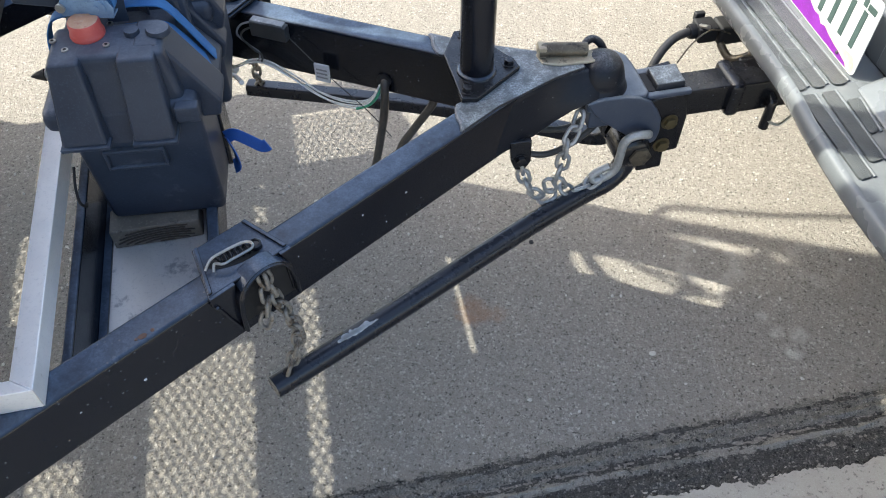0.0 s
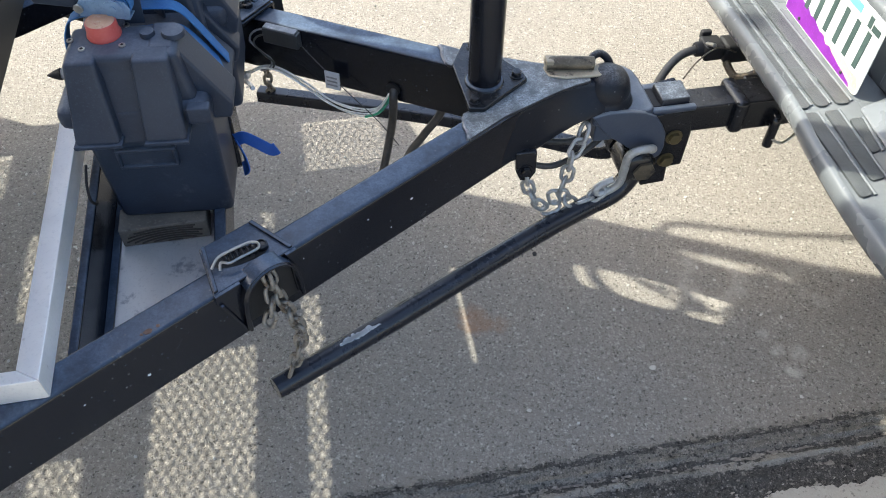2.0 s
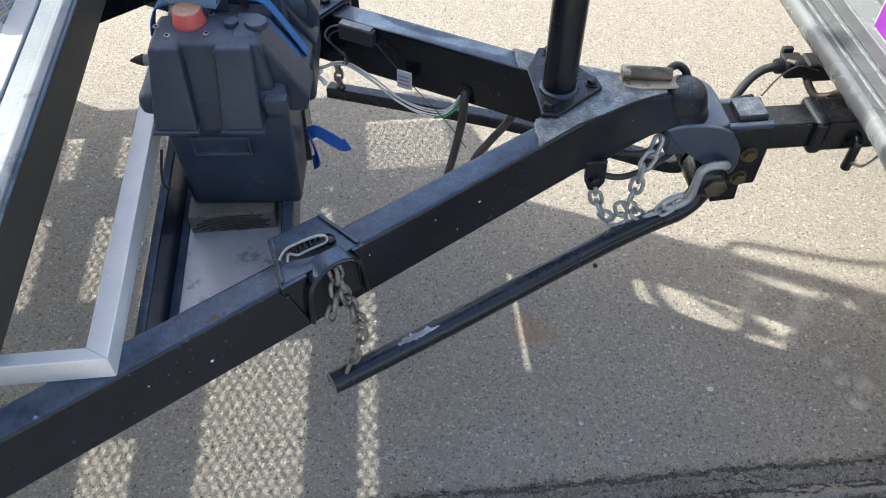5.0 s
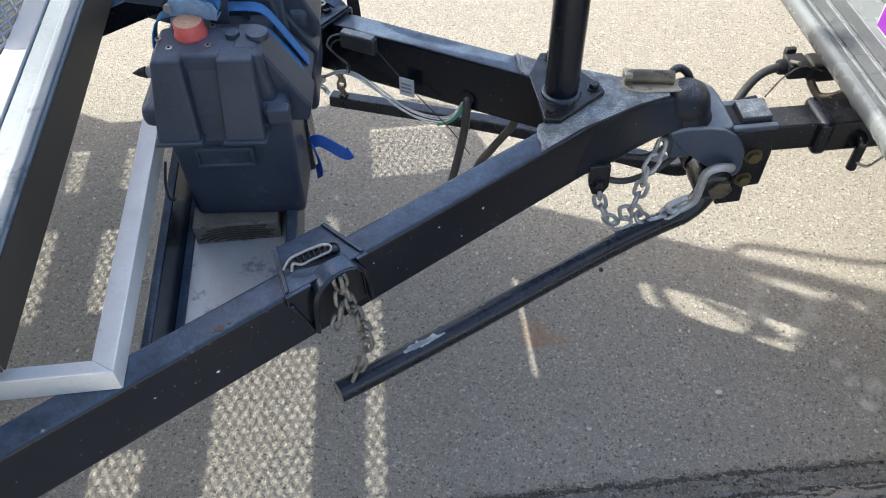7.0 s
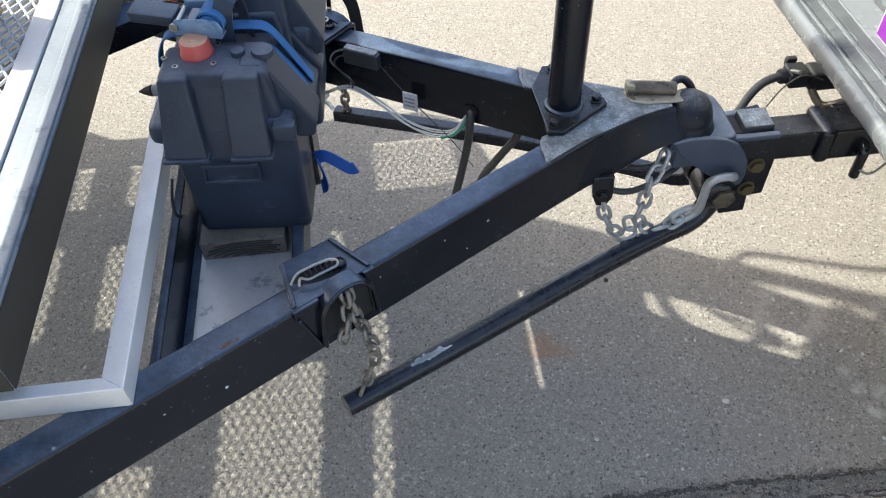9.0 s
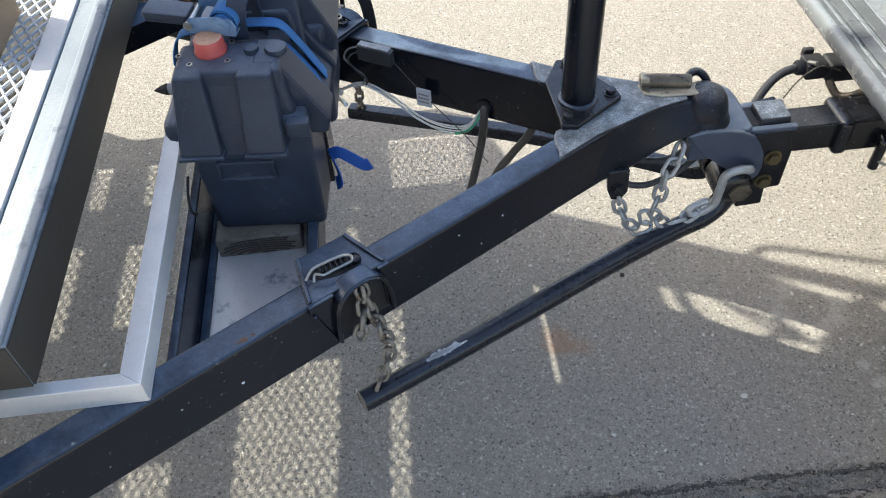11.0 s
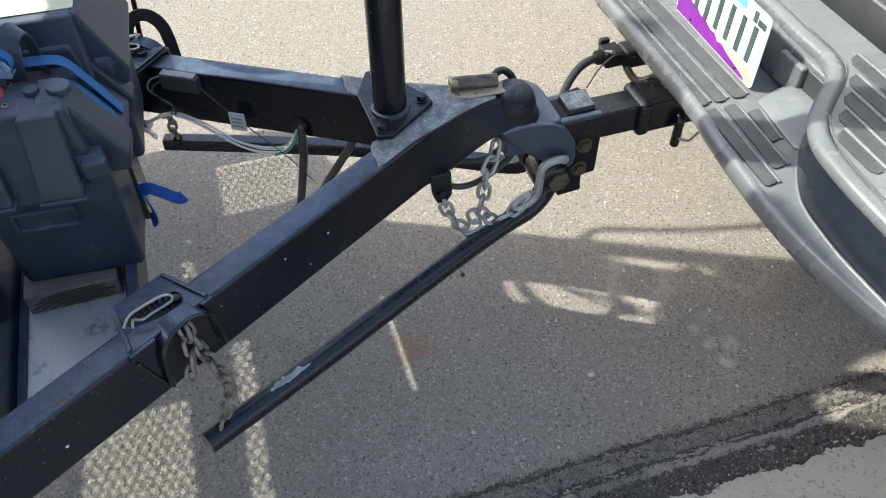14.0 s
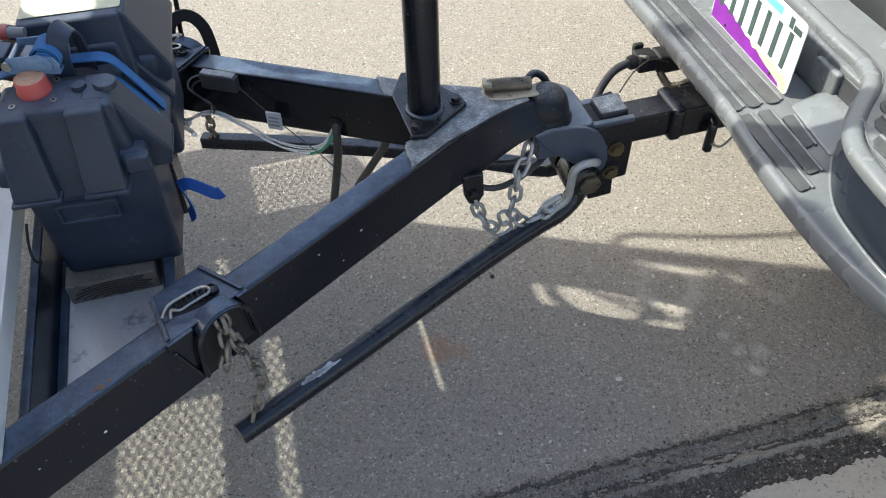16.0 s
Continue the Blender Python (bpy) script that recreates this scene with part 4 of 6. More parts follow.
under(part("trunnion", lathe([(0.030, 0), (0.033, 0.006), (0.033, 0.05), (0.026, 0.058), (0.012, 0.06)], Matrix.Translation((0.312, -0.004, 0.408)) @ Matrix.Rotation(radians(90), 4, "X"), 20), IRON), head)
under(part("trunnion_cap", lathe([(0.021, 0), (0.020, 0.006), (0.010, 0.008)], Matrix.Translation((0.322, -0.062, 0.404)) @ Matrix.Rotation(radians(90), 4, "X"), 6), WORN), head)
under(part("trunnion", lathe([(0.030, 0), (0.033, 0.006), (0.033, 0.05), (0.026, 0.058)], Matrix.Translation((0.312, 0.004, 0.408)) @ Matrix.Rotation(radians(-90), 4, "X"), 20), IRON), head)

receiver = thing("hitch_receiver", "black square steel shank pinned into the truck receiver", "hitch receiver", at=(0.5, 0, 0.44))
under(part("shank", block((0.395, -0.035, 0.456), (0.66, 0.016, 0.510), 0.004), IRON), receiver)
under(part("receiver_tube", block((0.487, -0.041, 0.450), (0.80, 0.024, 0.513), 0.005), IRON), receiver)
under(part("collar", block((0.473, -0.047, 0.447), (0.499, 0.030, 0.517), 0.010, 3), IRON, None, "worn edges"), receiver)
under(part("pin", rod([(0.552, -0.038, 0.480), (0.551, -0.050, 0.478), (0.550, -0.054, 0.468), (0.550, -0.054, 0.420)], 0.0085, 10), IRON), receiver)
under(part("pin_clip", rod([(0.549, -0.060, 0.44), (0.570, -0.066, 0.432), (0.594, -0.06, 0.447), (0.608, -0.05, 0.462)], 0.0025, 6), CHROME), receiver)
under(part("chain_bracket", block((0.520, -0.030, 0.499), (0.552, 0.036, 0.508), 0.004), IRON), receiver)

# ---- safety chains, hook and cables under the coupler ----
hook = thing("shackle_hook", "thick grey forged steel hook through the head plate", "hook", at=(0.30, -0.06, 0.37))
under(part("hook_rod", rod([(0.334, -0.050, 0.440), (0.325, -0.066, 0.458), (0.300, -0.070, 0.462), (0.285, -0.068, 0.448), (0.283, -0.067, 0.415), (0.280, -0.066, 0.385), (0.262, -0.064, 0.366), (0.245, -0.064, 0.362)], 0.0075, 12, 6), GALV), hook)
under(part("hook_bow", rod([(0.245, -0.064, 0.362), (0.240, -0.062, 0.374), (0.255, -0.061, 0.384), (0.270, -0.063, 0.392)], 0.0062, 10), GALV), hook)
chain("safety_chain", "galvanised steel safety chain looped under the coupler", "chain", [(0.203, -0.052, 0.500), (0.196, -0.060, 0.485), (0.184, -0.066, 0.465), (0.180, -0.067, 0.42), (0.176, -0.066, 0.385), (0.196, -0.064, 0.352), (0.222, -0.063, 0.346), (0.250, -0.063, 0.366)], GALV, 0.041, 0.026, 0.0070, 30, "chains")
chain("safety_chain", "galvanised safety chain hanging from the frame tube", "chain", [(0.108, -0.070, 0.435), (0.114, -0.070, 0.405), (0.128, -0.070, 0.375), (0.146, -0.069, 0.352), (0.160, -0.068, 0.346), (0.166, -0.067, 0.362), (0.158, -0.066, 0.385)], GALV, 0.041, 0.026, 0.0070, 10, "chains")
tab = thing("chain_tab", "black steel chain tab welded under the frame tube", "chain tab", at=(0.102, -0.068, 0.43))
under(part("tab_plate", prism([(0.084, 0.492), (0.120, 0.492), (0.122, 0.445), (0.112, 0.428), (0.096, 0.430), (0.088, 0.45)], "y", -0.074, -0.064, 0.002), IRON), tab)
under(part("tab_bolt", hexbolt((0.104, -0.074, 0.452), (0, -1, 0), 0.009, 0.008), IRON), tab)


def cable(name, label, pts, r, mat, category="cable", group=""):
    ob = thing(name, label, category, group, at=pts[0])
    under(part("jacket", rod(pts, r, 10, 8), mat), ob)
    return ob


def inner(s, n, z):
    """A place off the inner face of the far tube."""
    p = along(s, -TUBE_W, z, 1)
    d = Vector((-SH, -CH, 0))
    return p + d * n


cable("loop_cable", "grey rubber cable looped below the coupler", [(0.07, -0.03, 0.47), (0.12, -0.045, 0.440), (0.16, -0.046, 0.428), (0.21, -0.035, 0.436), (0.26, -0.01, 0.452), (0.29, 0.02, 0.47)], 0.0055, CABLE)
c = cable("wrapped_cable", "black taped cable bundle below the coupler", [(0.10, 0.0, 0.47), (0.15, -0.01, 0.455), (0.20, -0.012, 0.448), (0.24, -0.004, 0.462), (0.27, 0.01, 0.48)], 0.006, CABLE)
plug = cable("trailer_cable", "black trailer lighting cable plugged in under the bumper", [(0.36, 0.06, 0.40), (0.375, 0.075, 0.445), (0.405, 0.10, 0.482), (0.44, 0.122, 0.497), (0.478, 0.135, 0.498)], 0.0078, CABLE)
under(part("plug_collar", lathe([(0.012, 0), (0.014, 0.004), (0.014, 0.014), (0.012, 0.018)], Matrix.Translation((0.472, 0.134, 0.498)) @ Matrix.Rotation(radians(90), 4, "Y"), 14), RUBBER_SHADE), plug)
under(part("plug_body", block((0.484, 0.112, 0.484), (0.520, 0.152, 0.514), 0.004), RUBBER_SHADE), plug)
under(part("plug_lid", block((0.488, 0.150, 0.505), (0.508, 0.161, 0.522), 0.003, 2, None), RUBBER_SHADE), plug)
under(part("plug_screw", lathe([(0.004, 0), (0.004, 0.03)], Matrix.Translation((0.49, 0.128, 0.512)) @ Matrix.Rotation(radians(60), 4, "X"), 8), CHROME), plug)
socket = thing("light_socket", "black trailer light socket under the bumper", "socket", at=(0.54, 0.13, 0.49))
under(part("socket_body", block((0.522, 0.108, 0.476), (0.58, 0.150, 0.514), 0.006), RUBBER_SHADE), socket)
under(part("socket_bracket", rod([(0.52, 0.10, 0.49), (0.53, 0.075, 0.475), (0.55, 0.06, 0.485), (0.57, 0.05, 0.51)], 0.007, 8), WORN), socket)
cable("thin_wire", "thin grey breakaway wire under the bumper", [(0.415, 0.05, 0.503), (0.45, 0.075, 0.52), (0.49, 0.09, 0.53), (0.525, 0.085, 0.52)], 0.0014, WORN)

MODULELID = material("smoky_module_lid", (0.16, 0.17, 0.18), 0.25, tint=(0.34, 0.35, 0.36), scale=60, bump=0.1)
# wiring along the far tube
module = thing("wire_module", "small clear-lidded grey module on the far tube", "module", at=inner(-0.276, 0.0, 0.55))
def far_block(s0, s1, n0, n1, z0, z1, r=0.002):
    a = [inner(s0, n0, z0), inner(s1, n0, z0), inner(s1, n1, z0), inner(s0, n1, z0)]
    return bevel(solid(a, [p + Vector((0, 0, z1 - z0)) for p in a]), r, 2)
under(part("case", far_block(-0.310, -0.243, 0.001, 0.017, 0.544, 0.572, 0.002), DARKTRIM), module)
under(part("lid", far_block(-0.308, -0.247, 0.002, 0.0165, 0.5722, 0.5760, 0.001), MODULELID, None, "smoky clear lid"), module)
tag = thing("wire_tag", "pale clear plastic wire tag with a printed label", "tag", at=inner(-0.18, 0.012, 0.48))
under(part("tag_plate", far_block(-0.196, -0.168, 0.016, 0.020, 0.480, 0.516, 0.001), CLEAR), tag)
for k in range(3):
    under(part("print_bar", far_block(-0.192, -0.172, 0.0202, 0.0208, 0.488 + 0.008 * k, 0.491 + 0.008 * k, 0), GREYPLASTIC), tag)
for k, (dz, dn) in enumerate(((0.0, 0.0), (0.006, 0.004), (-0.006, 0.003), (0.002, 0.010), (-0.010, -0.002))):
    pts = [inner(-0.372, 0.018, 0.458 + dz * 0.2), inner(-0.345, 0.018 + dn, 0.476 + dz * 0.3), inner(-0.315, 0.016 + dn, 0.493 + dz * 0.4), inner(-0.285, 0.015 + dn, 0.494 + dz * 0.6), inner(-0.24, 0.014 + dn, 0.474 + dz), inner(-0.19, 0.014 + dn, 0.447 + dz), inner(-0.14, 0.012 + dn, 0.439 + dz * 1.4), inner(-0.10, 0.008 + dn, 0.452 + dz), inner(-0.078, 0.0, 0.497)]
    cable("trailer_wire", "thin white trailer wire drooping along the far tube", pts, 0.0015, WHITEWIRE, "wire", "wiring")
cable("trailer_wire", "thin green trailer wire entering the far tube", [inner(-0.125, 0.016, 0.432), inner(-0.10, 0.012, 0.446), inner(-0.084, 0.008, 0.470), inner(-0.076, 0.0, 0.498)], 0.0026, GREENWIRE, "wire", "wiring")
cable("trailer_wire", "thin grey wire from the module", [inner(-0.308, 0.006, 0.566), inner(-0.330, 0.012, 0.558), inner(-0.338, 0.016, 0.540), inner(-0.318, 0.018, 0.524), inner(-0.300, 0.018, 0.512), inner(-0.305, 0.02, 0.494), inner(-0.325, 0.02, 0.482)], 0.0017, GREYPLASTIC, "wire", "wiring")
cable("trailer_wire", "thin black wire looping down from the module", [inner(-0.300, 0.008, 0.560), inner(-0.322, 0.016, 0.552), inner(-0.328, 0.020, 0.538), inner(-0.310, 0.022, 0.522), inner(-0.293, 0.022, 0.510), inner(-0.297, 0.022, 0.496)], 0.0017, CABLE, "wire", "wiring")
plug = thing("wire_connector", "small black plug joining the trailer wires", "connector", at=inner(-0.374, 0.018, 0.452))
under(part("plug_body", far_block(-0.386, -0.364, 0.010, 0.026, 0.450, 0.464, 0.002), CABLE), plug)
under(part("plug_sleeve", far_block(-0.3635, -0.354, 0.012, 0.024, 0.455, 0.467, 0.002), CLEAR, None, "pale grey sleeve"), plug)
cable("trailer_wire", "thin dark wire hanging past the tag", [inner(-0.243, 0.012, 0.556), inner(-0.175, 0.018, 0.498), inner(-0.10, 0.022, 0.438), inner(-0.058, 0.024, 0.392)], 0.0009, CABLE, "wire", "wiring")
under(part("grommet", lathe([(0.013, 0), (0.013, 0.004), (0.009, 0.005)], Matrix.Translation(inner(-0.075, 0.0, 0.497)) @ Vector((-SH, -CH, 0)).to_track_quat("Z", "Y").to_matrix().to_4x4(), 16), RUBBER_SHADE), tongue)
cable("brake_cable", "thick dusty black cable dropping from the far tube", [inner(-0.074, -0.002, 0.497), inner(-0.070, 0.012, 0.488), inner(-0.072, 0.016, 0.44), inner(-0.085, 0.02, 0.36), inner(-0.10, 0.03, 0.27), inner(-0.09, 0.06, 0.22)], 0.0075, CABLE)
cable("brake_cable", "thick dusty black cable dropping from the far tube", [inner(0.012, -0.012, 0.478), inner(0.008, -0.004, 0.458), inner(-0.02, 0.010, 0.41), inner(-0.045, 0.02, 0.36), inner(-0.06, 0.035, 0.27)], 0.0075, CABLE)
cable("box_lead", "white connector lead beside the battery box", [(-0.325, 0.16, 0.50), (-0.34, 0.22, 0.47), (-0.372, 0.27, 0.452)], 0.004, WHITEWIRE, "wire", "wiring")

WOODRING = material("dark_wood_grain", (0.06, 0.05, 0.04), 0.85, tint=(0.10, 0.085, 0.07), scale=40, bump=0.2)

# ---- battery tray between the tubes ----
tray = thing("battery_tray", "dull aluminium battery tray in a black angle-iron frame", "battery tray", at=(-0.46, -0.1, 0.46))
under(part("tray_sheet", prism([(-0.548, -0.385), (-0.385, -0.285), (-0.385, -0.03), (-0.548, -0.03)], "z", 0.456, 0.460, 0.001), PLATE), tray)
under(part("side_angle", block((-0.562, -0.392, 0.456), (-0.548, 0.34, 0.545), 0.003), FRAME), tray)
under(part("side_angle", block((-0.392, -0.28, 0.432), (-0.374, 0.325, 0.505), 0.003), FRAME), tray)
under(part("side_ledge", block((-0.548, -0.385, 0.460), (-0.536, 0.34, 0.466), 0.001), FRAME), tray)
# growth rings on the sawn end of the block, bowed upwards
wood = tagged(part("wood_block", block((-0.532, -0.135, 0.460), (-0.404, -0.09, 0.497), 0.003), WOOD), "weathered grey wooden block under the battery box", "wood block")
for k in range(7):
    r = 0.030 + 0.011 * k
    arc = [(-0.456 + 1.15 * r * math.cos(a), -0.1356, 0.452 + 0.42 * r * math.sin(a)) for a in [radians(12 + 12 * i) for i in range(14)]]
    arc = [q for q in arc if -0.527 < q[0] < -0.409 and 0.463 < q[2] < 0.494]
    if len(arc) > 2:
        part("growth_ring", sweep(arc, circle(0.0013, 6)), WOODRING, wood)


# ---- battery boxes ----
def tapered(x0, x1, y0, y1, z0, z1, dx, dy, r=0.006, seg=3):
    """A block whose foot is narrower than its top by dx and dy on each side."""
    return bevel(solid([(x0 + dx, y0 + dy, z0), (x1 - dx, y0 + dy, z0), (x1 - dx, y1 - dy, z0), (x0 + dx, y1 - dy, z0)], [(x0, y0, z1), (x1, y0, z1), (x1, y1, z1), (x0, y1, z1)]), r, seg)


def battery_box(m, label, foot=0.0, switch=True):
    """Built about its own middle: the front looks to -y, the lid's top is at z = 0.288."""
    top = thing("battery_box", label, "battery box", group="battery boxes")
    def p(name, bm, mat, lab=""):
        return part(name, bm, mat, top, lab)
    p("body", tapered(-0.084, 0.090, -0.078, 0.100, foot, 0.20, 0.006, 0.010, 0.010), BOXPLASTIC)
    # lid: rim, raised front deck, channel for the strap, rear deck
    p("rim", block((-0.101, -0.088, 0.186), (0.092, 0.108, 0.220), 0.012, 3), BOXPLASTIC)
    p("lid", tapered(-0.070, 0.066, -0.074, -0.004, 0.205, 0.288, -0.012, -0.003, 0.008), BOXPLASTIC)
    p("lid_channel", tapered(-0.074, 0.068, -0.012, 0.062, 0.205, 0.262, -0.016, 0.0, 0.004), BOXPLASTIC)
    p("lid_rear", tapered(-0.070, 0.066, 0.058, 0.100, 0.205, 0.290, -0.022, -0.004, 0.008), BOXPLASTIC)
    out = 0.0 if switch else 0.012
    for y0, y1 in ((-0.060, -0.004), (0.062, 0.098)) if switch else ((-0.078, 0.098),):
        sh = prism([(0.03, 0.172), (0.112 - out, 0.172), (0.118 - out, 0.196), (0.064, 0.286), (0.056, 0.2895), (0.03, 0.2895)], "y", y0, y1, 0)
        p("shoulder", bevel(sh, 0.004, 2), BOXPLASTIC)
    low = prism([(0.03, 0.172), (0.106, 0.172), (0.112, 0.196), (0.066, 0.254), (0.058, 0.2595), (0.03, 0.2595)], "y", -0.0035, 0.0615, 0)
    if switch:
        p("channel_shoulder", bevel(low, 0.004, 2), BOXPLASTIC)
    for x0, x1, b0, b1 in ((-0.068, -0.030, -0.0815, -0.024), (0.012, 0.058, 0.007, 0.060)) if switch else ((-0.070, 0.060, -0.080, 0.066),):
        rib = solid([(b0, -0.110, 0.180), (b1, -0.110, 0.180), (b1, -0.07, 0.180), (b0, -0.07, 0.180)], [(x0, -0.084, 0.2887), (x1, -0.084, 0.2887), (x1, -0.05, 0.2887), (x0, -0.05, 0.2887)])
        p("front_rib", bevel(rib, 0.005, 2), BOXPLASTIC)
        p("rib_lip", block((b0 - 0.002, -0.1125, 0.1755), (b1 + 0.002, -0.074, 0.1810), 0.0015), BOXPLASTIC)
    filler = solid([(-0.03, -0.096, 0.168), (0.04, -0.096, 0.168), (0.04, -0.06, 0.168), (-0.03, -0.06, 0.168)], [(-0.03, -0.071, 0.286), (0.04, -0.071, 0.286), (0.04, -0.05, 0.286), (-0.03, -0.05, 0.286)])
    p("front_panel", bevel(filler, 0.004, 2), BOXPLASTIC)
    if switch:
        p("latch_tab", block((0.064, -0.097, 0.196), (0.094, -0.08, 0.220), 0.003), BOXPLASTIC)
    grip = p("grip_frame", joined(block((-0.048, -0.084, 0.140), (0.032, -0.068, 0.146), 0.002), block((-0.048, -0.084, 0.112), (0.032, -0.068, 0.117), 0.002), block((-0.048, -0.084, 0.116), (-0.043, -0.068, 0.141), 0.002), block((0.027, -0.084, 0.116), (0.032, -0.068, 0.141), 0.002)), BOXPLASTIC)
    part("grip_panel", block((-0.044, -0.0795, 0.115), (0.028, -0.068, 0.142), 0.002), BOXPLASTIC, grip)
    if switch:
        at = Matrix.Translation((-0.026, -0.025, 0.288))
        knob = p("breaker_knob", lathe([(0.0208, 0.0), (0.0213, 0.0025), (0.0207, 0.0050), (0.0196, 0.0065), (0.0190, 0.0185), (0.0180, 0.0205), (0.004, 0.0207)], at, 30), RED, "faded red breaker knob")
        part("knob_top", lathe([(0.0172, 0.0206), (0.0165, 0.0214), (0.012, 0.0217), (0.002, 0.0216)], at, 26), FADED, knob, "sun-bleached orange knob top")
        part("knob_pointer", block((-0.0275, -0.0400, 0.3092), (-0.0245, -0.0280, 0.3104), 0.0005), FADED, knob)
    for x, r in ((0.0276, 0.0095), (0.0592, 0.0150)) if switch else ():
        cap_ = p("vent_cap", lathe([(r, 0), (r, 0.004), (r * 0.9, 0.0065), (r * 0.2, 0.007)], Matrix.Translation((x, -0.031, 0.288)), 20), BOXPLASTIC)
    for x, y in ((-0.0661, -0.0359), (-0.0484, -0.0554), (-0.0005, -0.0512), (-0.0015, -0.0085)) if switch else ():
        s = p("screw", lathe([(0.0042, 0), (0.0042, 0.0018), (0.0025, 0.002)], Matrix.Translation((x, y, 0.2885)), 12), CHROME, "bright screw head")
        # recess shade painted as a tiny black disc on the head
        part("screw_socket", lathe([(0.002, 0), (0.002, 0.0004)], Matrix.Translation((x, y, 0.2905)), 8), RUBBER_SHADE, s)
    top.matrix_basis = m
    return top


battery_box(pose(-0.440, -0.050, 0.497, 0, 0, -5), "black moulded plastic battery box with a red breaker knob, strapped down")
second = battery_box(pose(-0.413, 0.104, 0.532, 0, 0, -3), "black moulded plastic battery box with a cream label on its lid", 0.030, False)
part("lid_label", prism(rounded_rect(-0.066, 0.062, -0.068, 0.010, 0.004), "z", 0.2898, 0.2906, 0), CREAM, second, "faded cream paper label")

# blue tie-down strap across the boxes, with its ratchet
strap = thing("tie_down_strap", "blue ratchet tie-down strap across the battery boxes", "strap", at=(-0.42, 0.02, 0.79))
flat = rail_profile(0.024, 0.0026, 0.0012)
BANDWAYS = ([(-0.531, -0.022, 0.742), (-0.524, -0.022, 0.768), (-0.506, -0.022, 0.786), (-0.44, -0.025, 0.792), (-0.400, -0.026, 0.791), (-0.379, -0.026, 0.784), (-0.362, -0.027, 0.759), (-0.347, -0.028, 0.731), (-0.331, -0.029, 0.701)],
            [(-0.445, -0.047, 0.768), (-0.400, -0.049, 0.769), (-0.379, -0.049, 0.765), (-0.363, -0.049, 0.745), (-0.348, -0.050, 0.720), (-0.334, -0.050, 0.697)])
for way in BANDWAYS:
    under(part("webbing", sweep(smooth_path(way, 5), flat, up=Vector((0, 0.02, 1))), BLUE), strap)
under(part("loose_end", sweep(smooth_path([(-0.345, -0.052, 0.572), (-0.332, -0.058, 0.580), (-0.314, -0.066, 0.573), (-0.296, -0.072, 0.562), (-0.287, -0.074, 0.566)], 5), rail_profile(0.0022, 0.019, 0.001), up=Vector((0, 0.3, 1))), SHADED_BLUE, None, "loose blue strap end with painted shade"), strap)
under(part("loose_fold", sweep(smooth_path([(-0.346, -0.050, 0.570), (-0.338, -0.060, 0.550), (-0.336, -0.064, 0.53), (-0.343, -0.060, 0.52)], 5), rail_profile(0.022, 0.0024, 0.001), up=Vector((1, 0.3, 0.1))), SHADED_BLUE), strap)
ratchet = thing("strap_ratchet", "zinc strap ratchet wound with blue webbing", "ratchet", at=(-0.455, -0.04, 0.795))
TILT = Matrix.Translation((-0.455, -0.040, 0.800)) @ Matrix.Rotation(radians(-13), 4, "Z") @ Matrix.Rotation(radians(5), 4, "Y")


def rpart(name, bm, mat, label=""):
    """A piece of the ratchet, built about its own middle."""
    return under(part(name, moved(bm, TILT), mat, None, label), ratchet)


for y in (-0.0235, 0.0210):
    rpart("cheek", prism([(-0.034, 0.0), (-0.037, 0.010), (-0.032, 0.022), (-0.018, 0.024), (0.006, 0.028), (0.024, 0.026), (0.030, 0.016), (0.028, 0.002)], "y", y, y + 0.0025, 0.0008), RATCHET, "pale blue-grey steel cheek")
    rpart("ratchet_wheel", lathe([(0.0125, -0.001), (0.0125, 0.001), (0.006, 0.0014)], Matrix.Translation((0.010, y + (0.0042 if y > 0 else -0.0016), 0.016)) @ Matrix.Rotation(radians(90), 4, "X"), 12), RATCHET)
rpart("base_pan", block((-0.033, -0.021, 0.0), (0.027, 0.021, 0.003), 0.001), RATCHET)
rpart("spool", lathe([(0.010, -0.020), (0.0125, -0.0185), (0.0130, 0.0), (0.0125, 0.0185), (0.010, 0.020)], Matrix.Translation((0.010, 0.0, 0.017)) @ Matrix.Rotation(radians(90), 4, "X"), 18), BLUE)
for r, dx in ((0.0150, 0.0), (0.0172, 0.001)):
    turn = [(0.010 + dx + r * math.cos(a), 0.0, 0.017 + r * math.sin(a)) for a in [radians(-35 + 17 * i) for i in range(14)]]
    rpart("wound_webbing", sweep([Vector(p) for p in turn], rail_profile(0.034, 0.0016, 0.0007), up=Vector((0.02, 0.0, 1))), BLUE)
rpart("axle", rod([(0.010, -0.028, 0.017), (0.010, 0.028, 0.017)], 0.0045, 8, 1), RATCHET)
rpart("pawl", block((-0.020, -0.014, 0.010), (-0.006, 0.014, 0.020), 0.003), GREYPLASTIC, "grey sliding pawl")
rpart("pivot_bolt", lathe([(0.0058, -0.027), (0.0062, -0.024), (0.0045, -0.022), (0.0045, 0.022)], Matrix.Translation((-0.033, 0.0, 0.012)) @ Matrix.Rotation(radians(-90), 4, "X"), 10), CHROME, "bright pivot bolt")
rpart("handle", tapered(-0.098, -0.036, -0.017, 0.019, 0.004, 0.020, 0.003, 0.002, 0.004, 2), BOXPLASTIC, "dark grey grip")
rpart("red_tip", lathe([(0.0085, 0), (0.0105, 0.004), (0.0100, 0.018), (0.006, 0.023)], Matrix.Translation((-0.050, 0.045, 0.016)) @ Matrix.Rotation(radians(-90), 4, "Y"), 14), RED, "faded red plastic tip")
